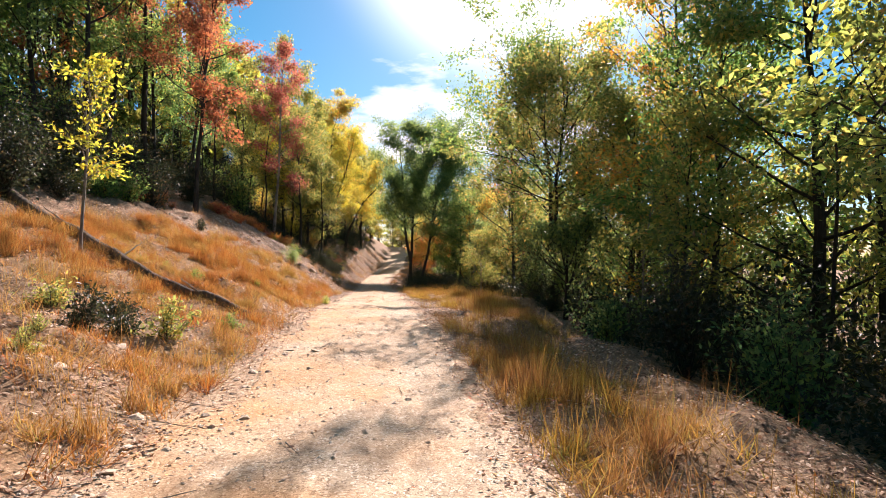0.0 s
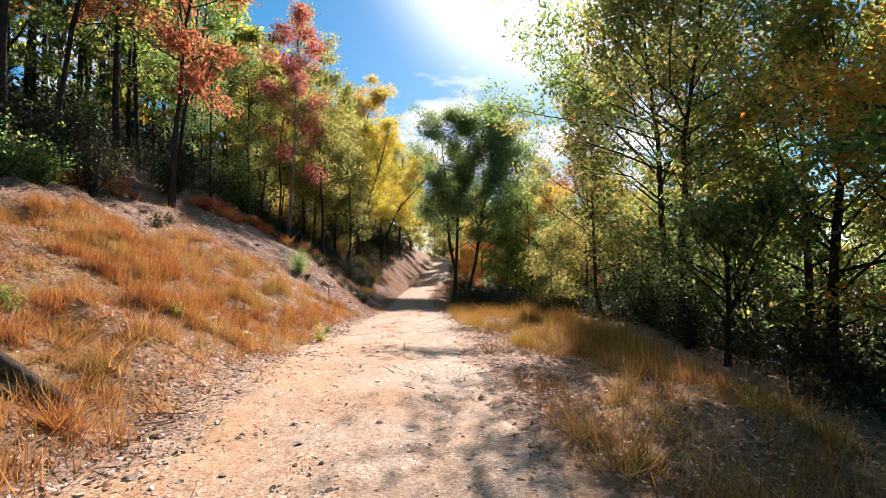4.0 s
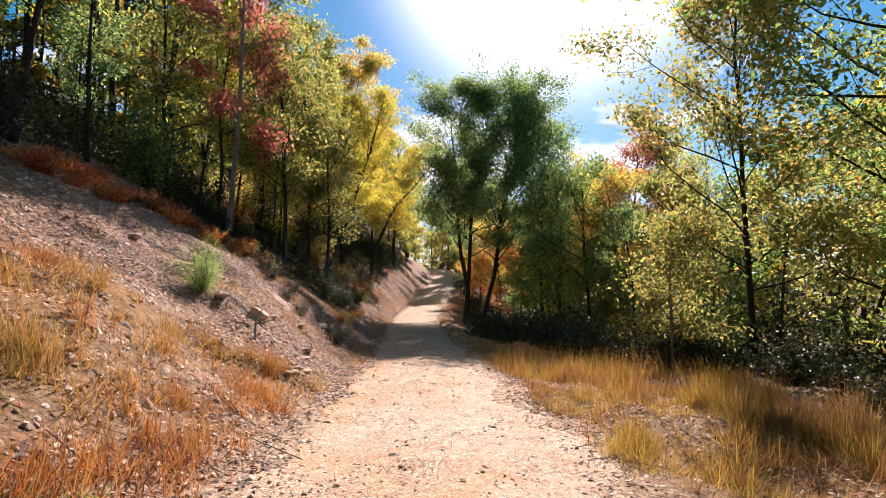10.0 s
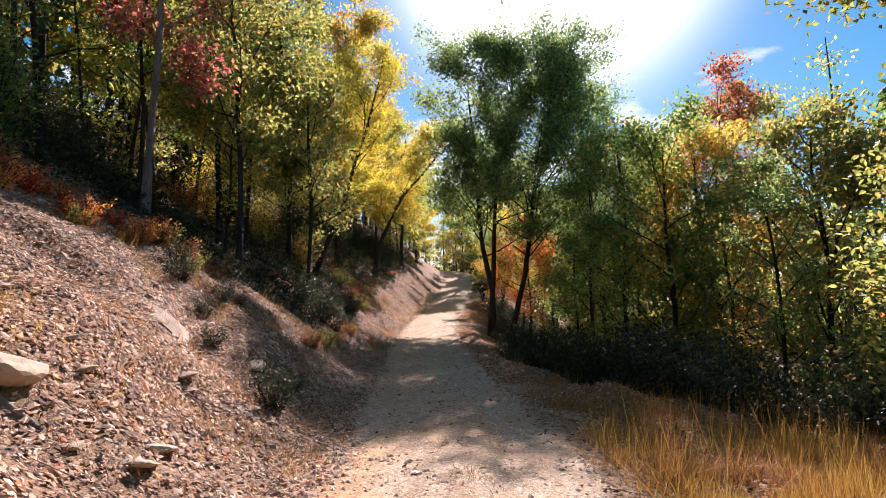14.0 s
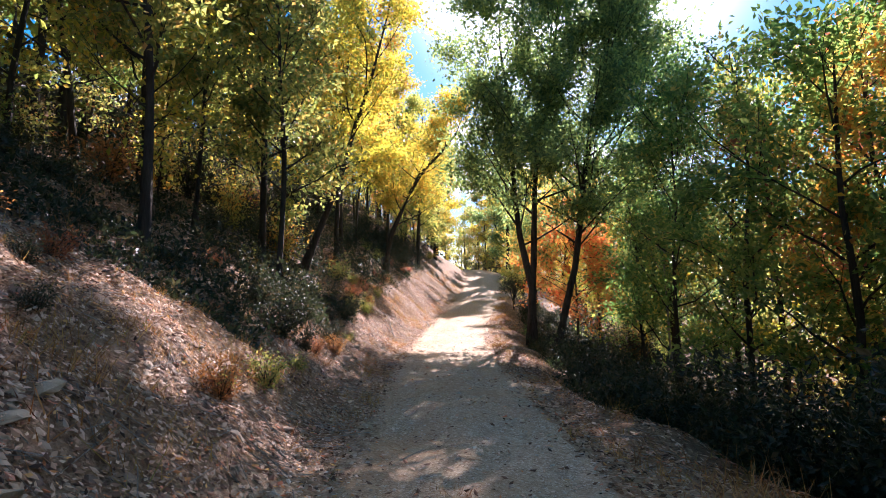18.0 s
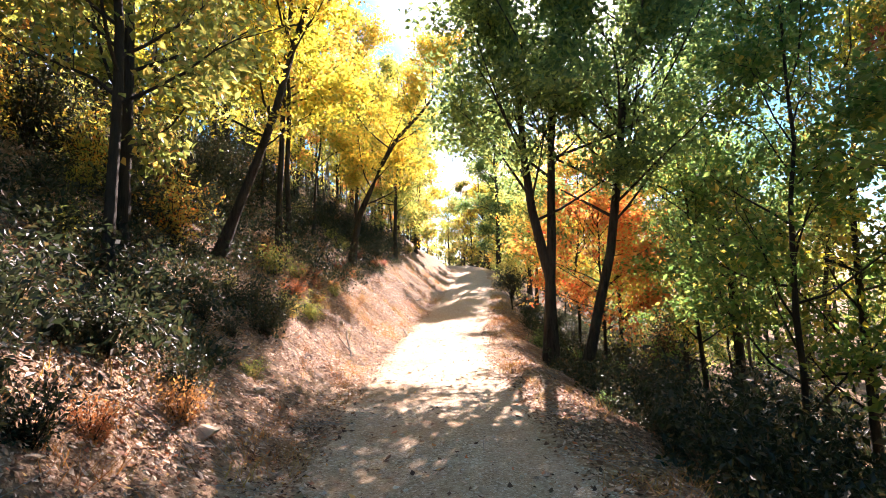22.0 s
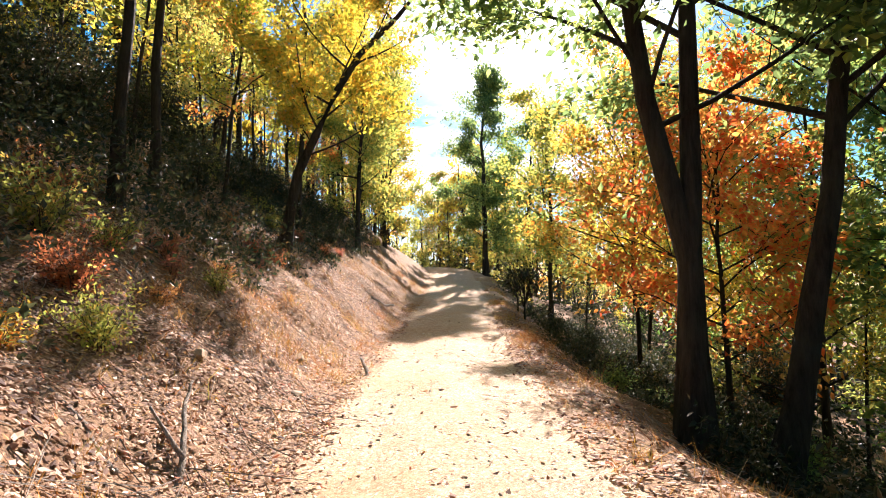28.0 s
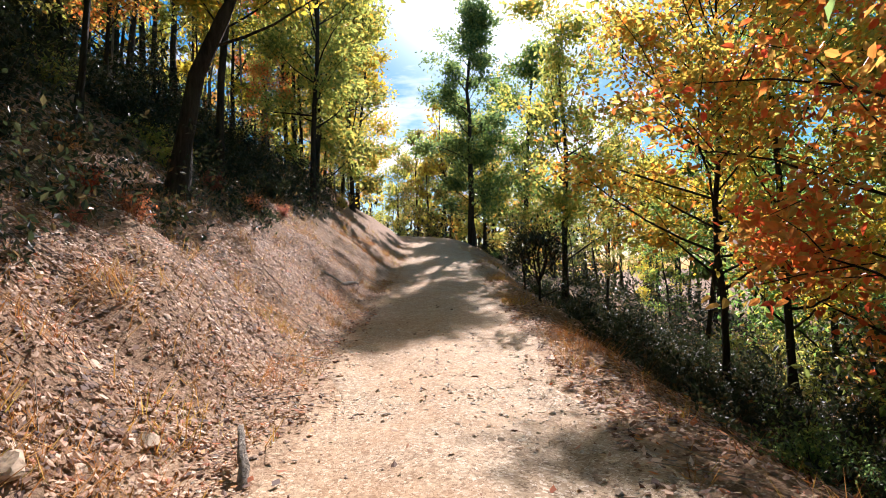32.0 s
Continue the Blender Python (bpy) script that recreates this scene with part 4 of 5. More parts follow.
for _ in range(900):
    y = deep_rnd.uniform(-8, 86)
    x = float(road_x(y)) + right_line(y) + deep_rnd.uniform(6, 27)
    if len(far_trees) < 345 and free_at(x, y, 2.3):
        far_trees.append((x, y, deep_rnd.choice(("green", "green", "olive", "deep", "lime", "yellow")), deep_rnd.randrange(4), deep_rnd.uniform(0, 6.28), deep_rnd.uniform(.95, 1.2) if y < 36 else deep_rnd.uniform(.7, .9)))

# the wood goes on behind the start: unseen trees added to block open sky
for _ in range(400):
    y = deep_rnd.uniform(-40, -9)
    u = deep_rnd.uniform(5.5, 26) * deep_rnd.choice((-1, 1))
    if len(far_trees) < 405 and free_at(float(road_x(y)) + u, y, 3.0):
        far_trees.append((float(road_x(y)) + u, y, deep_rnd.choice(("green", "green", "olive", "deep", "lime", "rust")), deep_rnd.randrange(4), deep_rnd.uniform(0, 6.28), deep_rnd.uniform(.9, 1.2)))

TINT = {"green": (.13, .19, .05), "deep": (.09, .14, .05), "olive": (.24, .25, .06), "lime": (.35, .35, .08), "yellow": (.52, .41, .08), "orange": (.56, .30, .09), "rust": (.32, .15, .06)}
boughs, leaves, tints = [], [], []
for x, y, c, k, a, s in far_trees:
    turn = np.array([[math.cos(a), math.sin(a), 0], [-math.sin(a), math.cos(a), 0], [0, 0, 1]]) * s
    foot = np.array([x, y, float(land(x, y))])
    boughs.append((DEEP[k][0][0] @ turn + foot, DEEP[k][0][1]))
    leaves.append((DEEP[k][1][0] @ turn + foot, DEEP[k][1][1]))
    tints.append(np.tile([*TINT[c], 1], (len(DEEP[k][1][0]), 1)))
tagged(part("far_wood_trunks", mesh_from("far_wood_trunks", *joined(boughs), True), BARK, None), "dark trunks and boughs deep in the wood", "woods", kind="stuff")
far_leaves = mesh_from("far_wood_leaves", *joined(leaves))
far_leaves.color_attributes.new("tint", "FLOAT_COLOR", "POINT").data.foreach_set("color", np.concatenate(tints).astype(np.float32).ravel())
tagged(part("far_wood_leaves", far_leaves, far_leaf_material(), None), "green, yellow and orange foliage deep in the wood", "woods", kind="stuff")

# underwood along the edges of the wood; "shade" bushes carry gloom in their colour
for side, most in ((-1, 105), (1, 95)):
    count = 0
    for _ in range(4000):
        y = rnd.uniform(-2, 78) if rnd.random() < .65 else rnd.uniform(34, 50) if side < 0 else rnd.uniform(30, 60)
        depth = rnd.random() ** 1.7 * 8
        edge_at = float(table(y, [(-2, 9.2), (14, 8.8), (24, 7.8), (30, 6.2), (34, 3.9), (37, 2.9), (48, 3.0), (51, 4.6), (80, 3.8)])) if side < 0 else float(table(y, [(-20, 5.5), (0, 5.2), (10, 4.7), (20, 6.4), (29, 6.3), (32, 3.8), (36, 2.9), (80, 2.7)]))
        x = float(road_x(y)) + side * (edge_at + depth)
        if not free_at(x, y, .55):
            continue
        open_wood = y > (35 if side > 0 else 31) and depth < (4.5 if side > 0 else 5.0)
        shape = rnd.choice((BUSH[0], BUSH[0], BUSH[3])) if open_wood else rnd.choice(BUSH[:3] if depth > 1.2 else BUSH[:2])
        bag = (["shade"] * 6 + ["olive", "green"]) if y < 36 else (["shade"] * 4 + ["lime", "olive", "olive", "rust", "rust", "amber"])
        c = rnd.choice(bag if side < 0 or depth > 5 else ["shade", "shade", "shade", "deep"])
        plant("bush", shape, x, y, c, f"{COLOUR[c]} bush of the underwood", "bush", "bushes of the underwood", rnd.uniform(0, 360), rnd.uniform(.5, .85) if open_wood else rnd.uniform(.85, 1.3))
        count += 1
        if count >= most:
            break


# ---- ground cover ----
def scatter(rng, n, x0, x1, y0, y1, chance):
    """Random places in a strip along the road's middle line, kept by a chance."""
    u, y = rng.uniform(x0, x1, n), rng.uniform(y0, y1, n)
    x = road_x(y) + u
    keep = rng.rand(n) < chance(x, y, u)
    return x[keep], y[keep]


def blades(rng, x, y, height, width, lean=.30):
    """Grass: every stalk one narrow leaning blade."""
    n = len(x)
    z = land(x, y) - .02
    a = rng.uniform(0, 2 * np.pi, n)
    h = height * rng.uniform(.3, 1.25, n) * np.clip(1 + .5 * lattice(x, y, .3, 51), .4, 1.5)
    b = rng.normal(0, lean, (n, 2)) * h[:, None]
    s = np.stack([np.cos(a), np.sin(a), 0 * a], -1) * width * .5 * rng.uniform(.7, 1.5, n)[:, None]
    base = np.stack([x, y, z], -1)
    tip = np.stack([x + b[:, 0], y + b[:, 1], z + h], -1)
    v = np.stack([base - s, base + s, tip], 1).reshape(-1, 3)
    return v, np.arange(n * 3).reshape(-1, 3)


def clumped(x, y):
    return np.clip(.42 + 1.1 * lattice(x, y, .17, 31) + .5 * lattice(x, y, .9, 32), 0.03, 1)


rng = np.random.RandomState(5)
tall = lambda x, y, u: grassiness(x, y) ** 1.5 * clumped(x, y) * (np.abs(u) > road_half(y) + .15)
def sward(rng, n, x0, x1, y0, y1, seed):
    """Short matted leaves and, over them, thin upright stalks in tufts."""
    x, y = scatter(rng, n, x0, x1, y0, y1, tall)
    mat = blades(rng, x, y, .17 + .07 * lattice(x, y, 1.2, seed), .011, .9)
    x, y = scatter(rng, n, x0, x1, y0, y1, lambda x, y, u: tall(x, y, u) * np.clip(.3 + 1.5 * lattice(x, y, .33, seed + 40), .04, 1))
    stalks = blades(rng, x, y, .38 + .20 * lattice(x, y, 1.5, seed), .0065, .24)
    return joined([mat, stalks])


tagged(part("grass_left", mesh_from("grass", *sward(rng, 850000, -8, -1, 0, 30, 33)), LEAF["rusty_straw"], None), "dense russet and golden dry grass on the bank", "grass", kind="stuff")
tagged(part("grass_right", mesh_from("grass", *sward(rng, 600000, 1, 7.5, 0, 38, 34)), LEAF["straw"], None), "golden dry grass on the level shoulder of the track", "grass", kind="stuff")
thin = lambda x, y, u: np.clip(.2 + 1.1 * lattice(x, y, .35, 31) + .5 * lattice(x, y, 1.1, 32) - .5, 0, 1) * (np.abs(u) > road_half(y) * .95) * .8
x, y = scatter(rng, 260000, -6, 2.4, 26, 70, thin)
v, f = blades(rng, x, y, .20, .008, .6)
tagged(part("grass_sparse", mesh_from("grass", v, f), LEAF["straw"], None), "sparse tufts of short dry grass", "grass", kind="stuff")

verge = lambda x, y, u: np.clip(-.15 + 1.5 * lattice(x, y, .28, 37) + .8 * lattice(x, y, 1.5, 38), 0, 1) * np.clip((np.abs(u) - road_half(y)) / .3, 0, 1) * np.where(u < 0, np.clip((5.2 + u) / 2.0, 0, 1), 1) * table(y, [(26, .9), (36, .8), (66, .7)]) * np.where(u < 0, .8, 1)
x, y = scatter(rng, 420000, -5.6, 2.3, 25, 66, verge)
v, f = blades(rng, x, y, .15 + .05 * lattice(x, y, .7, 39), .006, .75)
tagged(part("grass_verge", mesh_from("grass", v, f), LEAF["rusty_straw"], None), "russet tufts of dry grass along the edges of the track", "grass", kind="stuff")

strip = lambda x, y, u: np.clip(1.6 * lattice(x, y, .3, 41) + .8 * lattice(x, y, 2.2, 42) - .75, 0, 1) * np.exp(-(u / .35) ** 2)
x, y = scatter(rng, 90000, -.7, .7, 3, 32, strip)
v, f = blades(rng, x, y, .09, .005, .7)
tagged(part("grass_median", mesh_from("grass", v, f), LEAF["straw"], None), "short dry grass tufts between the wheel ruts", "grass", kind="stuff")

# fallen leaves
strewn = lambda x, y, u: np.where(np.abs(u) < road_half(y), .02 + .5 * np.clip((np.abs(u) / road_half(y) - .68) / .32, 0, 1) ** 2, np.clip(.6 + .6 * lattice(x, y, .9, 35) - .3 * grassiness(x, y), .05, 1)) * np.clip(1.4 - np.abs(u) / 14, .2, 1)
x, y = scatter(rng, 330000, -9.0, 5.0, 0, 60, strewn)
def lying_leaves(rng, x, y, length):
    """Curled leaves lying flat on the slope under them."""
    n = len(x)
    z = land(x, y)
    nx, ny = -(land(x + .06, y) - land(x - .06, y)) / .12, -(land(x, y + .06) - land(x, y - .06)) / .12
    up = np.stack([nx, ny, np.ones(n)], -1) + rng.normal(0, .28, (n, 3))
    up /= np.linalg.norm(up, axis=1)[:, None]
    d = np.cross(up, rng.normal(0, 1, (n, 3)))
    d /= np.linalg.norm(d, axis=1)[:, None]
    s = np.cross(up, d)
    L = (length * rng.uniform(.5, 1.3, n))[:, None]
    W = L * rng.uniform(.18, .34, (n, 1))
    p = np.stack([x, y, z], -1) + up * rng.uniform(.004, .035, (n, 1))
    curl = up * L * rng.uniform(-.02, .12, (n, 1))
    v = np.stack([p - d * L * .5 + curl, p + s * W - d * L * rng.uniform(-.1, .15, (n, 1)), p + d * L * .5 + curl, p - s * W + d * L * rng.uniform(-.1, .15, (n, 1))], 1).reshape(-1, 3)
    i = np.arange(n)[:, None] * 4
    return v, np.concatenate([i + [[0, 2, 1]], i + [[0, 3, 2]]], 1).reshape(-1, 3)


v, f = lying_leaves(rng, x, y, .055)
drifts = lambda x, y, u: np.where(np.abs(u) < road_half(y) * .9, table(y, [(24, .02), (30, .12), (42, .08), (46, .02), (56, .01)]), np.clip(.45 + .9 * lattice(x, y, .5, 72) + .5 * lattice(x, y, 1.7, 73), .08, 1))
x, y = scatter(rng, 130000, -6.2, 3.4, 22, 56, drifts)
x2, y2 = scatter(rng, 190000, -6.6, -1.0, 24, 60, lambda x, y, u: np.clip(.7 + .7 * lattice(x, y, .45, 74), .15, 1) * (np.abs(u) > road_half(y) + .05))
v, f = joined([(v, f), lying_leaves(rng, x, y, .072), lying_leaves(rng, x2, y2, .042)])
tagged(part("fallen_leaves", mesh_from("fallen_leaves", v, f), LEAF["litter"], None), "brown and tan fallen leaves strewn over the ground", "leaf litter", kind="stuff")


# thin twigs lying about
twiggy = lambda x, y, u: np.where(np.abs(u) < road_half(y) + .1, .006, np.clip(.35 + .6 * lattice(x, y, .8, 71), .03, 1)) * (1 - .7 * grassiness(x, y))
x, y = scatter(rng, 26000, -7.0, 3.2, 1, 62, twiggy)
a, n = rng.uniform(0, 6.283, len(x)), len(x)
span_of, thick = rng.uniform(.05, .24, n) * np.where(rng.rand(n) < .12, 2.2, 1), rng.uniform(.0025, .006, n)
dx, dy = np.cos(a) * span_of, np.sin(a) * span_of
ends = [np.stack([x + k * dx, y + k * dy, land(x + k * dx, y + k * dy) + rng.uniform(.004, .05, n)], -1) for k in (-1, 1)]
side = np.stack([-np.sin(a), np.cos(a), 0 * a], -1) * thick[:, None]
lifted = np.array([0, 0, 1.6]) * thick[:, None]
v = np.stack([ends[0] - side, ends[0] + side, ends[0] + lifted, ends[1] - side * .5, ends[1] + side * .5, ends[1] + lifted * .5], 1).reshape(-1, 3)
f = (np.arange(n)[:, None, None] * 6 + np.array([[0, 2, 5], [0, 5, 3], [2, 1, 4], [2, 4, 5], [1, 0, 3], [1, 3, 4]])[None]).reshape(-1, 3)
tagged(part("fallen_twigs", mesh_from("fallen_twigs", v, f), DEAD, None), "thin grey twigs strewn among the fallen leaves", "twigs", kind="stuff")


# dense evergreen undergrowth under the trees on both sides, coloured near-black for shade
def thicket(rng, n, x0, x1, y0, y1, chance, tall, leaf=.105):
    x, y = scatter(rng, n, x0, x1, y0, y1, chance)
    hump = np.clip(.38 + .7 * lattice(x, y, .55, 61) + .45 * lattice(x, y, 1.6, 62), .06, 1) * tall
    z = land(x, y) + hump * rng.uniform(0, 1, len(x)) ** .6
    out = rng.normal(0, .5, (len(x), 3)) + [0, 0, .4]
    return leaf_sheet(rng, np.stack([x, y, z], -1), out, leaf, .48, .1)


def laurel_left(x, y, u):
    line = table(y, [(4, -10.4), (14, -9.8), (24, -8.8), (29, -7.6), (32, -5.0), (34.5, -2.5), (38, -2.3), (40.5, -2.9), (46, -2.8), (50, -3.2), (54, -3.4), (60, -3.7), (70, -3.2)])
    return np.clip((line - u) / .8 + .6 * lattice(x, y, 1.1, 63), 0, 1) * np.clip(.55 + .8 * lattice(x, y, 2.3, 64), .1, 1)


def laurel_right(x, y, u):
    line = table(y, [(4, 5.2), (20, 5.8), (27.5, 5.6), (29.5, 3.6), (32, 2.7), (36, 2.1), (41, 2.5), (66, 2.5)])
    return np.clip((u - line) / .7 + .5 * lattice(x, y, 1.0, 65), 0, 1) * np.clip(.7 + .7 * lattice(x, y, 2.0, 66), .1, 1)


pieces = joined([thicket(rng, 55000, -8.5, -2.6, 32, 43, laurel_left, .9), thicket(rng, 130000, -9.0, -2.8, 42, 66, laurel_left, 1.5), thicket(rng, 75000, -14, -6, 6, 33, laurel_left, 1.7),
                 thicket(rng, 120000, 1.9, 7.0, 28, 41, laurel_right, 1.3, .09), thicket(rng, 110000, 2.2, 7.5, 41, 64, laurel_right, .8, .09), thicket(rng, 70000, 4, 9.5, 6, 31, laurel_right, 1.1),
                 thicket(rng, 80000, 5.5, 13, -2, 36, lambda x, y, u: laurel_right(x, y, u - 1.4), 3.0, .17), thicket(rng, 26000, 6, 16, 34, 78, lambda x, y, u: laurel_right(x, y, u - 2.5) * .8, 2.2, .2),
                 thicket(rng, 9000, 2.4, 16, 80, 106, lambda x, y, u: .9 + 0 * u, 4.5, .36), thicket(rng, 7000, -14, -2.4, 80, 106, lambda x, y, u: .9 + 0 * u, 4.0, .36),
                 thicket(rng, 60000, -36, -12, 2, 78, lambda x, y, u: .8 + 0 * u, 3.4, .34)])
tagged(part("undergrowth", mesh_from("undergrowth", *pieces), LEAF["shade"], None), "dense evergreen undergrowth with small glossy leaves, shade put into their colour", "undergrowth", kind="stuff")


# stones
def shard(seed, flat):
    """A broken stone, about one unit across."""
    r = np.random.RandomState(seed)
    bm = bmesh.new()
    bmesh.ops.create_icosphere(bm, subdivisions=1, radius=.5)
    for w in bm.verts:
        w.co *= r.uniform(.75, 1.15)
        w.co.z *= flat
    n = Vector(r.normal(0, 1, 3)).normalized()
    for w in bm.verts:
        if w.co.dot(n) > .25:
            w.co -= n * (w.co.dot(n) - .25)
    v = np.array([w.co[:] for w in bm.verts])
    f = np.array([[w.index for w in q.verts] for q in bm.faces])
    bm.free()
    return v, f


def pebble(seed, flat):
    """A low broken stone: a ragged rim, bedded in the ground, under a blunt ridge."""
    r = np.random.RandomState(seed)
    a = np.arange(5) * np.pi * .4 + r.uniform(-.3, .3, 5)
    rim = np.stack([np.cos(a) * .55, np.sin(a) * .42, -.25 + 0 * a], -1) * r.uniform(.75, 1.1, (5, 1))
    t = r.uniform(.1, .24)
    top = np.array([[-t, r.uniform(-.1, .1), .3], [t, r.uniform(-.1, .1), .3 + r.uniform(-.12, .05)]])
    v = np.vstack([rim, top])
    v[:, 2] *= flat
    f = [[0, 1, 6], [1, 2, 5], [1, 5, 6], [2, 3, 5], [3, 4, 5], [4, 6, 5], [4, 0, 6]]
    return v, np.array(f)


def stones(rng, x, y, size, shapes, sink=.10):
    """Many stones in one mesh, each an island."""
    n = len(x)
    z = land(x, y)
    which = rng.randint(0, len(shapes), n)
    out = []
    for k, (sv, sf) in enumerate(shapes):
        m = np.where(which == k)[0]
        if not len(m):
            continue
        a = rng.uniform(0, 2 * np.pi, len(m))
        c, s = np.cos(a)[:, None], np.sin(a)[:, None]
        sc = size[m][:, None] * np.array([1, .8, 1])[None, :].mean()
        px = (sv[:, 0] * c - sv[:, 1] * s) * sc + x[m][:, None]
        py = (sv[:, 0] * s + sv[:, 1] * c) * sc * 1.0 + y[m][:, None]
        tilt = rng.normal(0, .25, (len(m), 1))
        pz = sv[:, 2] * sc + sv[:, 0] * tilt * sc * .4 + land(px, py) + size[m][:, None] * sink
        v = np.stack([px, py, pz], -1).reshape(-1, 3)
        f = (sf[None] + (np.arange(len(m)) * len(sv))[:, None, None]).reshape(-1, 3)
        out.append((v, f))
    return joined(out)


PEBBLES = [pebble(s, fl) for s, fl in ((1, .3), (2, .42), (3, .26), (4, .36), (9, .28), (10, .4))]
SHARDS = [shard(s, fl) for s, fl in ((5, .35), (6, .5), (7, .28), (8, .6))]
x, y = scatter(rng, 62000, -2.0, 2.0, 0, 54, lambda x, y, u: np.clip(.42 + .9 * lattice(x, y, .6, 36) + .25 * np.abs(u), .10, 1) * (np.abs(u) < road_half(y) + .5))
v, f = stones(rng, x, y, np.exp(rng.normal(-3.85, .48, len(x))), PEBBLES, .12)
v[:, 2] += .015
tagged(part("gravel", mesh_from("gravel", v, f), GRAVEL, None), "loose tan gravel and small stones on the track", "gravel", kind="stuff")
x, y = scatter(rng, 75000, -9, -1, 2, 60, lambda x, y, u: screeness(x, y) ** 2 * (1 - .85 * grassiness(x, y)) * table(y, [(2, .2), (14, .3), (20, 1), (33, .9), (38, .12), (70, .08)]))
v, f = stones(rng, x, y, np.exp(rng.normal(-3.05, .55, len(x))), PEBBLES, .08)
tagged(part("scree", mesh_from("scree", v, f), SHALE, None), "broken brown shale scraps covering the cut bank", "scree", kind="stuff")


# fallen timber and larger stones
def limb_mesh(name, points, radii, sides=9, seed=0, lying=None):
    """A rough piece of wood about the origin, and the place where it belongs."""
    r = np.random.RandomState(seed)
    p = np.asarray(points, float)
    k = np.linspace(0, len(p) - 1, len(p) * 4 - 3)
    fine = np.stack([np.interp(k, range(len(p)), p[:, m]) for m in range(3)], -1)
    if lying is not None:
        fine[:, 2] = land(fine[:, 0], fine[:, 1]) + lying
    rad = np.interp(k, range(len(p)), radii) * r.uniform(.93, 1.07, len(k))
    home = fine[0].copy()
    fine = fine + r.normal(0, .005, fine.shape) - home
    v, f = tube(np.vstack([fine[:1] - (fine[1:2] - fine[:1]) * .05, fine, fine[-1:] + (fine[-1:] - fine[-2:-1]) * .05]), np.r_[.002, rad, .002], sides)
    return mesh_from(name, v, f, True), Vector(home)


def timber(name, points, radii, parent=None, sides=7, seed=3, lying=None):
    me, home = limb_mesh(name, points, radii, sides, seed, lying)
    ob = part(name, me, DEAD, parent)
    ob.location = home - (parent.location if parent else Vector((0, 0, 0)))
    return ob


log = timber("log", [(-3.9, 10.7, 0), (-5.2, 10.95, 0), (-6.5, 11.3, 0), (-7.9, 11.8, 0), (-9.4, 12.4, 0), (-11.2, 13.3, 0)], [.07, .10, .12, .13, .14, .15], None, 10, 1, .05)
log.material_slots[0].material = LOG
tagged(log, "long fallen log lying down the grassy bank", "log")
for (ax, ay), (bx, by) in (((-5.0, 10.9), (-5.2, 10.5)), ((-7.0, 11.5), (-6.9, 12.1)), ((-8.4, 12.0), (-8.8, 11.6))):
    a, b = Vector((ax, ay, float(land(ax, ay)) + .08)), Vector((bx, by, float(land(bx, by)) + .42))
    timber("branch_stub", [a, a.lerp(b, .5), b], [.022, .018, .009], log, 6, 2)


def stick(points, radii, label, fork=None):
    flat = all(p[2] - float(land(p[0], p[1])) < .1 for p in points)
    ob = timber("stick", points, radii, lying=0.0 if flat else None)
    if fork:
        timber("fork", fork, [radii[1] * .8, radii[-1]], ob, 6, 4)
    return tagged(ob, label, "stick")


def above(x, y, h):
    return (x, y, float(land(x, y)) + h - .015)


stick([above(-5.66, 23.5, -.15), above(-5.70, 23.62, .22), above(-5.68, 23.8, .42)], [.022, .02, .012], "pale forked stick standing among the stones", [above(-5.70, 23.62, .22), above(-5.5, 23.8, .36)])
stick([above(-7.48, 43.8, -.12), above(-7.55, 44.1, .10), above(-7.75, 44.5, .22), above(-7.8, 44.7, .34)], [.022, .022, .018, .01], "bleached crooked stick on the bank", [above(-7.55, 44.1, .10), above(-7.85, 44.2, .2)])
stick([above(-7.75, 43.7, .03), above(-8.1, 43.9, .06), above(-8.6, 44.0, .07)], [.02, .018, .01], "grey fallen branch lying on leaves")
stick([above(-7.0, 48.15, -.12), above(-7.05, 48.4, .08), above(-7.2, 48.75, .20)], [.034, .03, .02], "weathered stump of a broken branch by the track")
stick([above(-8.7, 30.8, .06), above(-8.2, 30.7, .06), above(-7.75, 30.8, .06)], [.05, .045, .03], "fallen branch lying across the shale")
stick([above(-8.9, 30.2, .05), above(-8.3, 29.9, .06), above(-7.7, 29.8, .05)], [.035, .03, .02], "grey branch lying across the shale")
stick([above(-7.1, 24.75, .06), above(-6.5, 24.75, .07), above(-5.9, 24.85, .05)], [.035, .035, .022], "rotten grey branch under a pale stone slab")
stick([above(-8.6, 24.0, .05), above(-8.0, 24.1, .08), above(-7.3, 24.3, .07)], [.04, .035, .02], "grey branch lying on the bank")
stick([above(-9.4, 25.7, .05), above(-8.7, 26.4, .07), above(-8.1, 27.3, .06)], [.035, .03, .02], "thin fallen branch on the bank")
stick([above(-9.9, 21.3, .05), above(-9.2, 22.2, .07), above(-8.9, 23.2, .06)], [.04, .035, .02], "dead branch on the bank")
stick([above(-8.3, 56.3, .03), above(-8.0, 57.0, .05), above(-7.8, 57.9, .05)], [.05, .045, .03], "fallen branch along the top of the cut")


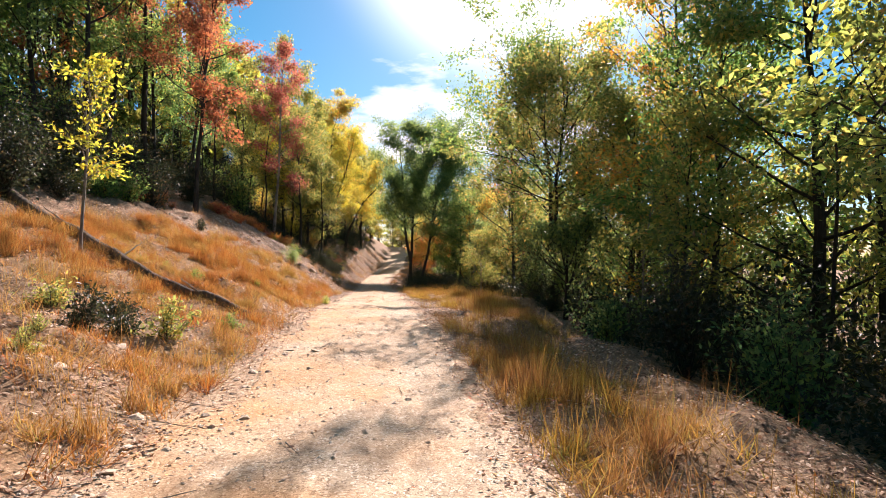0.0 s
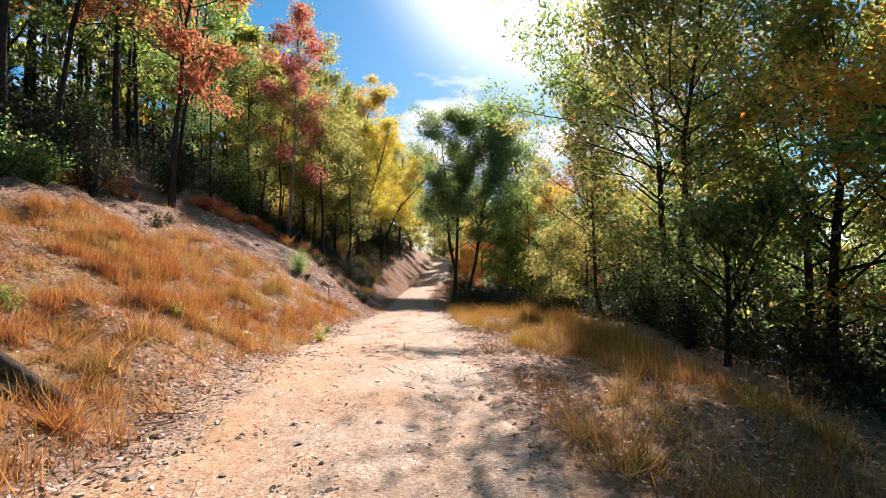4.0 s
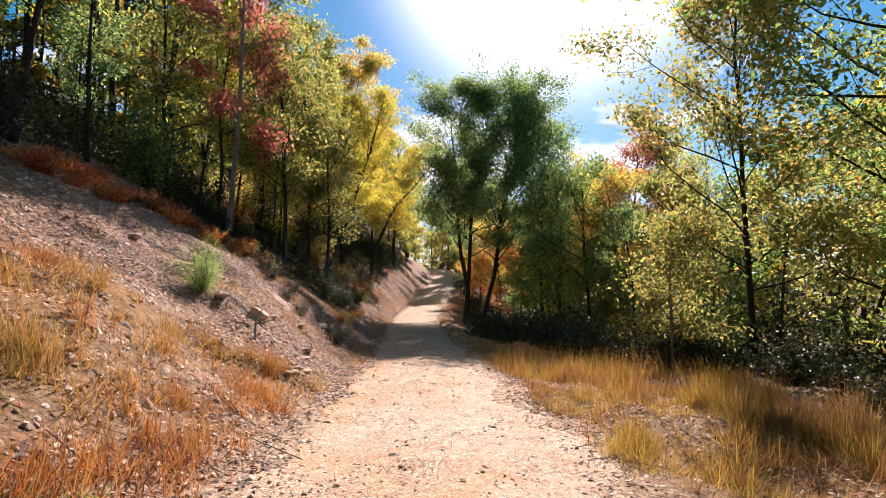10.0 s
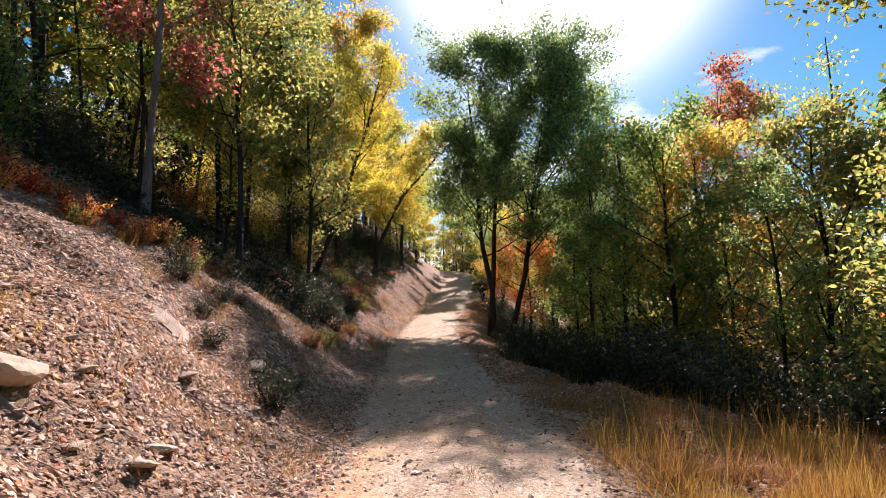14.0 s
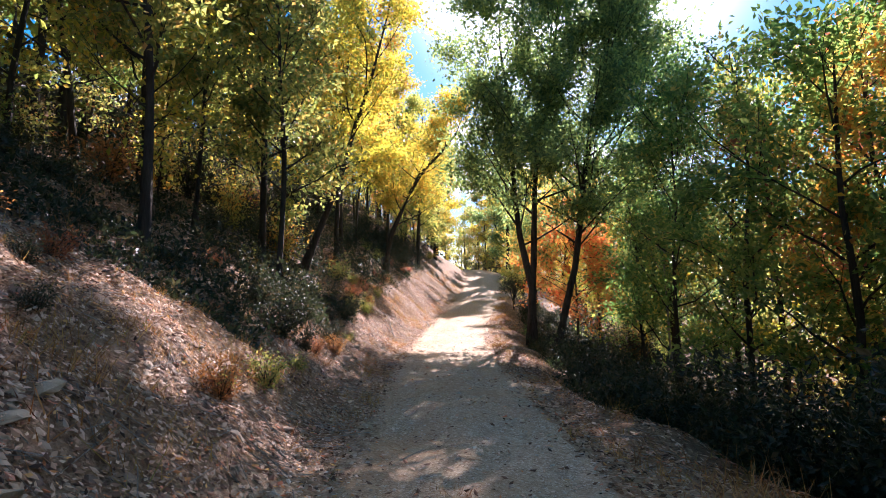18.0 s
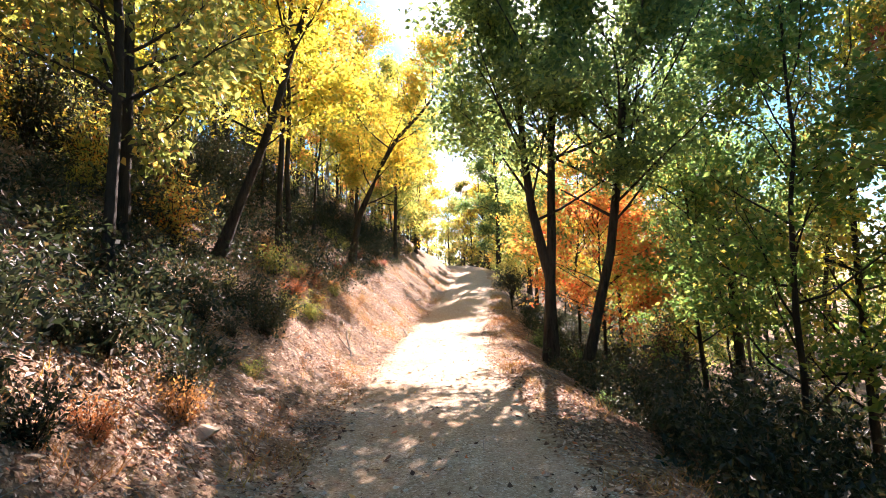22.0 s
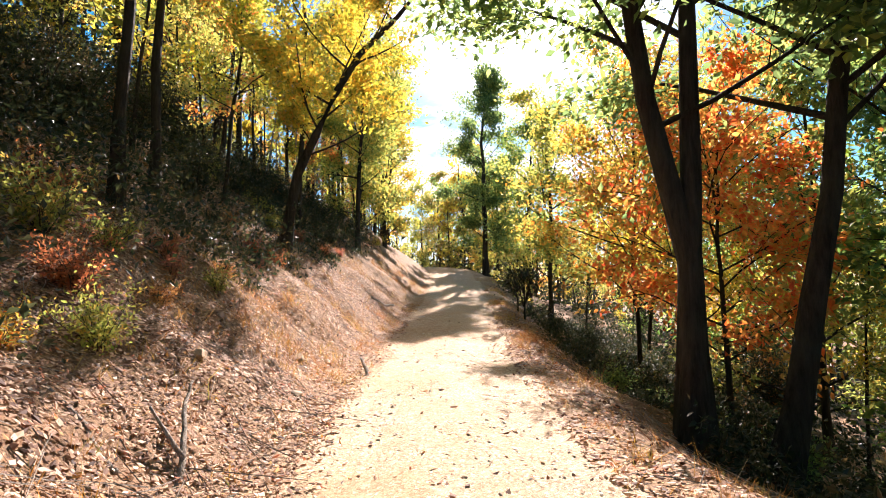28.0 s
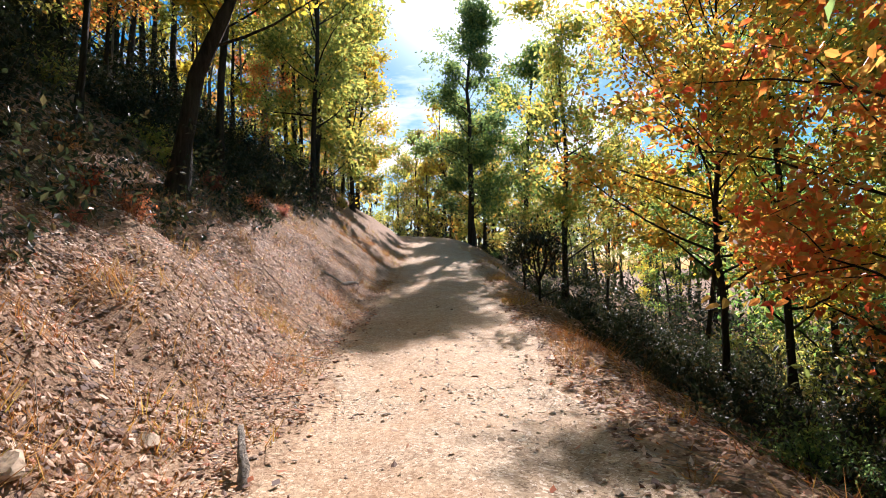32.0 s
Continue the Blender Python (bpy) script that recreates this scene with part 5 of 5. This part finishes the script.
def rock(x, y, wide, seed, flat=.4, up=.2, material=None, label="pale tan sandstone slab on the bank"):
    """A broken slab with chipped edges."""
    r = np.random.RandomState(seed)
    bm = bmesh.new()
    bmesh.ops.create_icosphere(bm, subdivisions=3, radius=.5)
    for _ in range(7):
        n = Vector(r.normal(0, 1, 3)).normalized()
        d = r.uniform(.24, .38)
        for w in bm.verts:
            e = w.co.dot(n) - d
            if e > 0:
                w.co -= n * e * .95
    for w in bm.verts:
        w.co += Vector(noise.noise_vector(w.co * 5 + Vector((seed, 0, 0)))) * .025
        w.co = Vector((w.co.x * wide, w.co.y * wide * .75, w.co.z * wide * flat * 1.3))
    me = bpy.data.meshes.new("rock")
    bm.to_mesh(me)
    bm.free()
    ob = part("rock", me, material or STONE, None)
    ob.matrix_basis = pose(x, y, float(land(x, y)) + wide * flat * up, r.uniform(-14, 14), r.uniform(-4, 18), r.uniform(0, 360))
    return tagged(ob, label, "rock")


rock(-6.28, 25.0, .62, 1, .32, .06, label="large pale tan boulder on the shale bank")
for k, (x, y, w) in enumerate([(-5.39, 25.11, .24), (-5.15, 24.2, .26), (-5.21, 23.95, .2), (-5.0, 23.45, .25), (-4.91, 23.65, .22), (-5.03, 23.08, .26), (-4.99, 23.28, .18), (-5.08, 23.3, .2),
                               (-5.57, 27.14, .18), (-6.1, 26.76, .22), (-6.19, 25.54, .2), (-5.48, 25.45, .28), (-6.04, 28.74, .34), (-6.1, 28.3, .42), (-6.43, 29.6, .2), (-6.7, 24.5, .24)]):
    rock(x, y, w * 1.15, 10 + k, .2, .3, label="flat tan stone slab among the shale")
for k, (x, y, w) in enumerate([(-4.64, 6.12, .30), (-4.1, 6.8, .24), (-2.32, 4.47, .14), (-2.45, 4.5, .12), (-2.54, 4.05, .2), (-2.5, 8.64, .18), (-2.08, 8.8, .22), (-4.6, 15.31, .34), (-4.74, 14.49, .26), (-2.6, 7.3, .16)]):
    rock(x, y, w, 40 + k, .22, .22, label="tan stone half hidden in the dry grass")
rock(-11.3, 18.4, .75, 60, .55, .3, label="grey-tan boulder at the top of the bank")
rock(-9.85, 22.8, .34, 61, .4, .3)
rock(-8.95, 25.5, .4, 62, .3, .4)
rock(-10.3, 21.0, .3, 63, .4, .3)
for k, (x, y, w) in enumerate([(-6.99, 37.25, .34), (-7.28, 38.91, .22), (-7.69, 48.62, .22), (-7.89, 47.81, .26), (-7.5, 46.5, .2), (-8.2, 45.6, .24)]):
    rock(x, y, w, 70 + k, .36, .25, label="weathered stone among the fallen leaves")
for k, (x, y, w) in enumerate([(-2.0, 5.4, .13), (-2.2, 5.1, .1), (-1.9, 7.6, .12), (-3.2, 18.9, .13), (-1.5, 20.6, .1), (-2.2, 21.4, .11), (-1.2, 11.0, .1), (-3.0, 15.6, .09), (-4.9, 31.0, .1), (-5.2, 47.5, .1), (-6.6, 49.6, .09), (-5.6, 50.6, .1), (-6.2, 46.8, .08)]):
    rock(x, y, w, 100 + k, .42, .25, SHALE if k % 2 else STONE, "loose brown stone lying on the gravel track")
rock(1.43, 5.47, .13, 80, .5, .3, SHALE, "small dark stone beside the track")
rock(-1.38, 15.19, .26, 81, .15, .1, label="flat pale stone set in the track")
rock(-.87, 9.22, .24, 82, .12, .1, label="flat pale stone set in the track")


# single stones that can be told apart, bedded in the bank and the track
CHIPS = []
for k in range(8):
    sv, sf = shard(90 + k, (.2, .28, .34, .24)[k % 4])
    CHIPS.append(mesh_from("stone", sv, sf))


def bedded(owner, material, x, y, size):
    for a, b, s in zip(x, y, size):
        ob = part("stone", rnd.choice(CHIPS), material, owner)
        ob.matrix_basis = pose(float(a), float(b), float(land(a, b)) + s * .06, rnd.uniform(-14, 14), rnd.uniform(-14, 14), rnd.uniform(0, 360)) @ Matrix.Diagonal((s, s * rnd.uniform(.6, 1), s, 1))


x, y = scatter(rng, 1900, -6.5, -1.5, 19, 36, lambda x, y, u: screeness(x, y) ** 2 * (1 - .9 * grassiness(x, y)) * .45)
bedded(ground, SHALE, x[:160], y[:160], np.exp(rng.normal(-2.3, .35, len(x))))
bedded(ground, STONE, x[160:300], y[160:300], np.exp(rng.normal(-2.15, .4, len(x))))
x, y = scatter(rng, 700, -1.7, 1.7, 1, 46, lambda x, y, u: .2 + .8 * (np.abs(u) > .95))
bedded(road, GRAVEL, x[:220], y[:220], np.exp(rng.normal(-2.9, .3, len(x))))
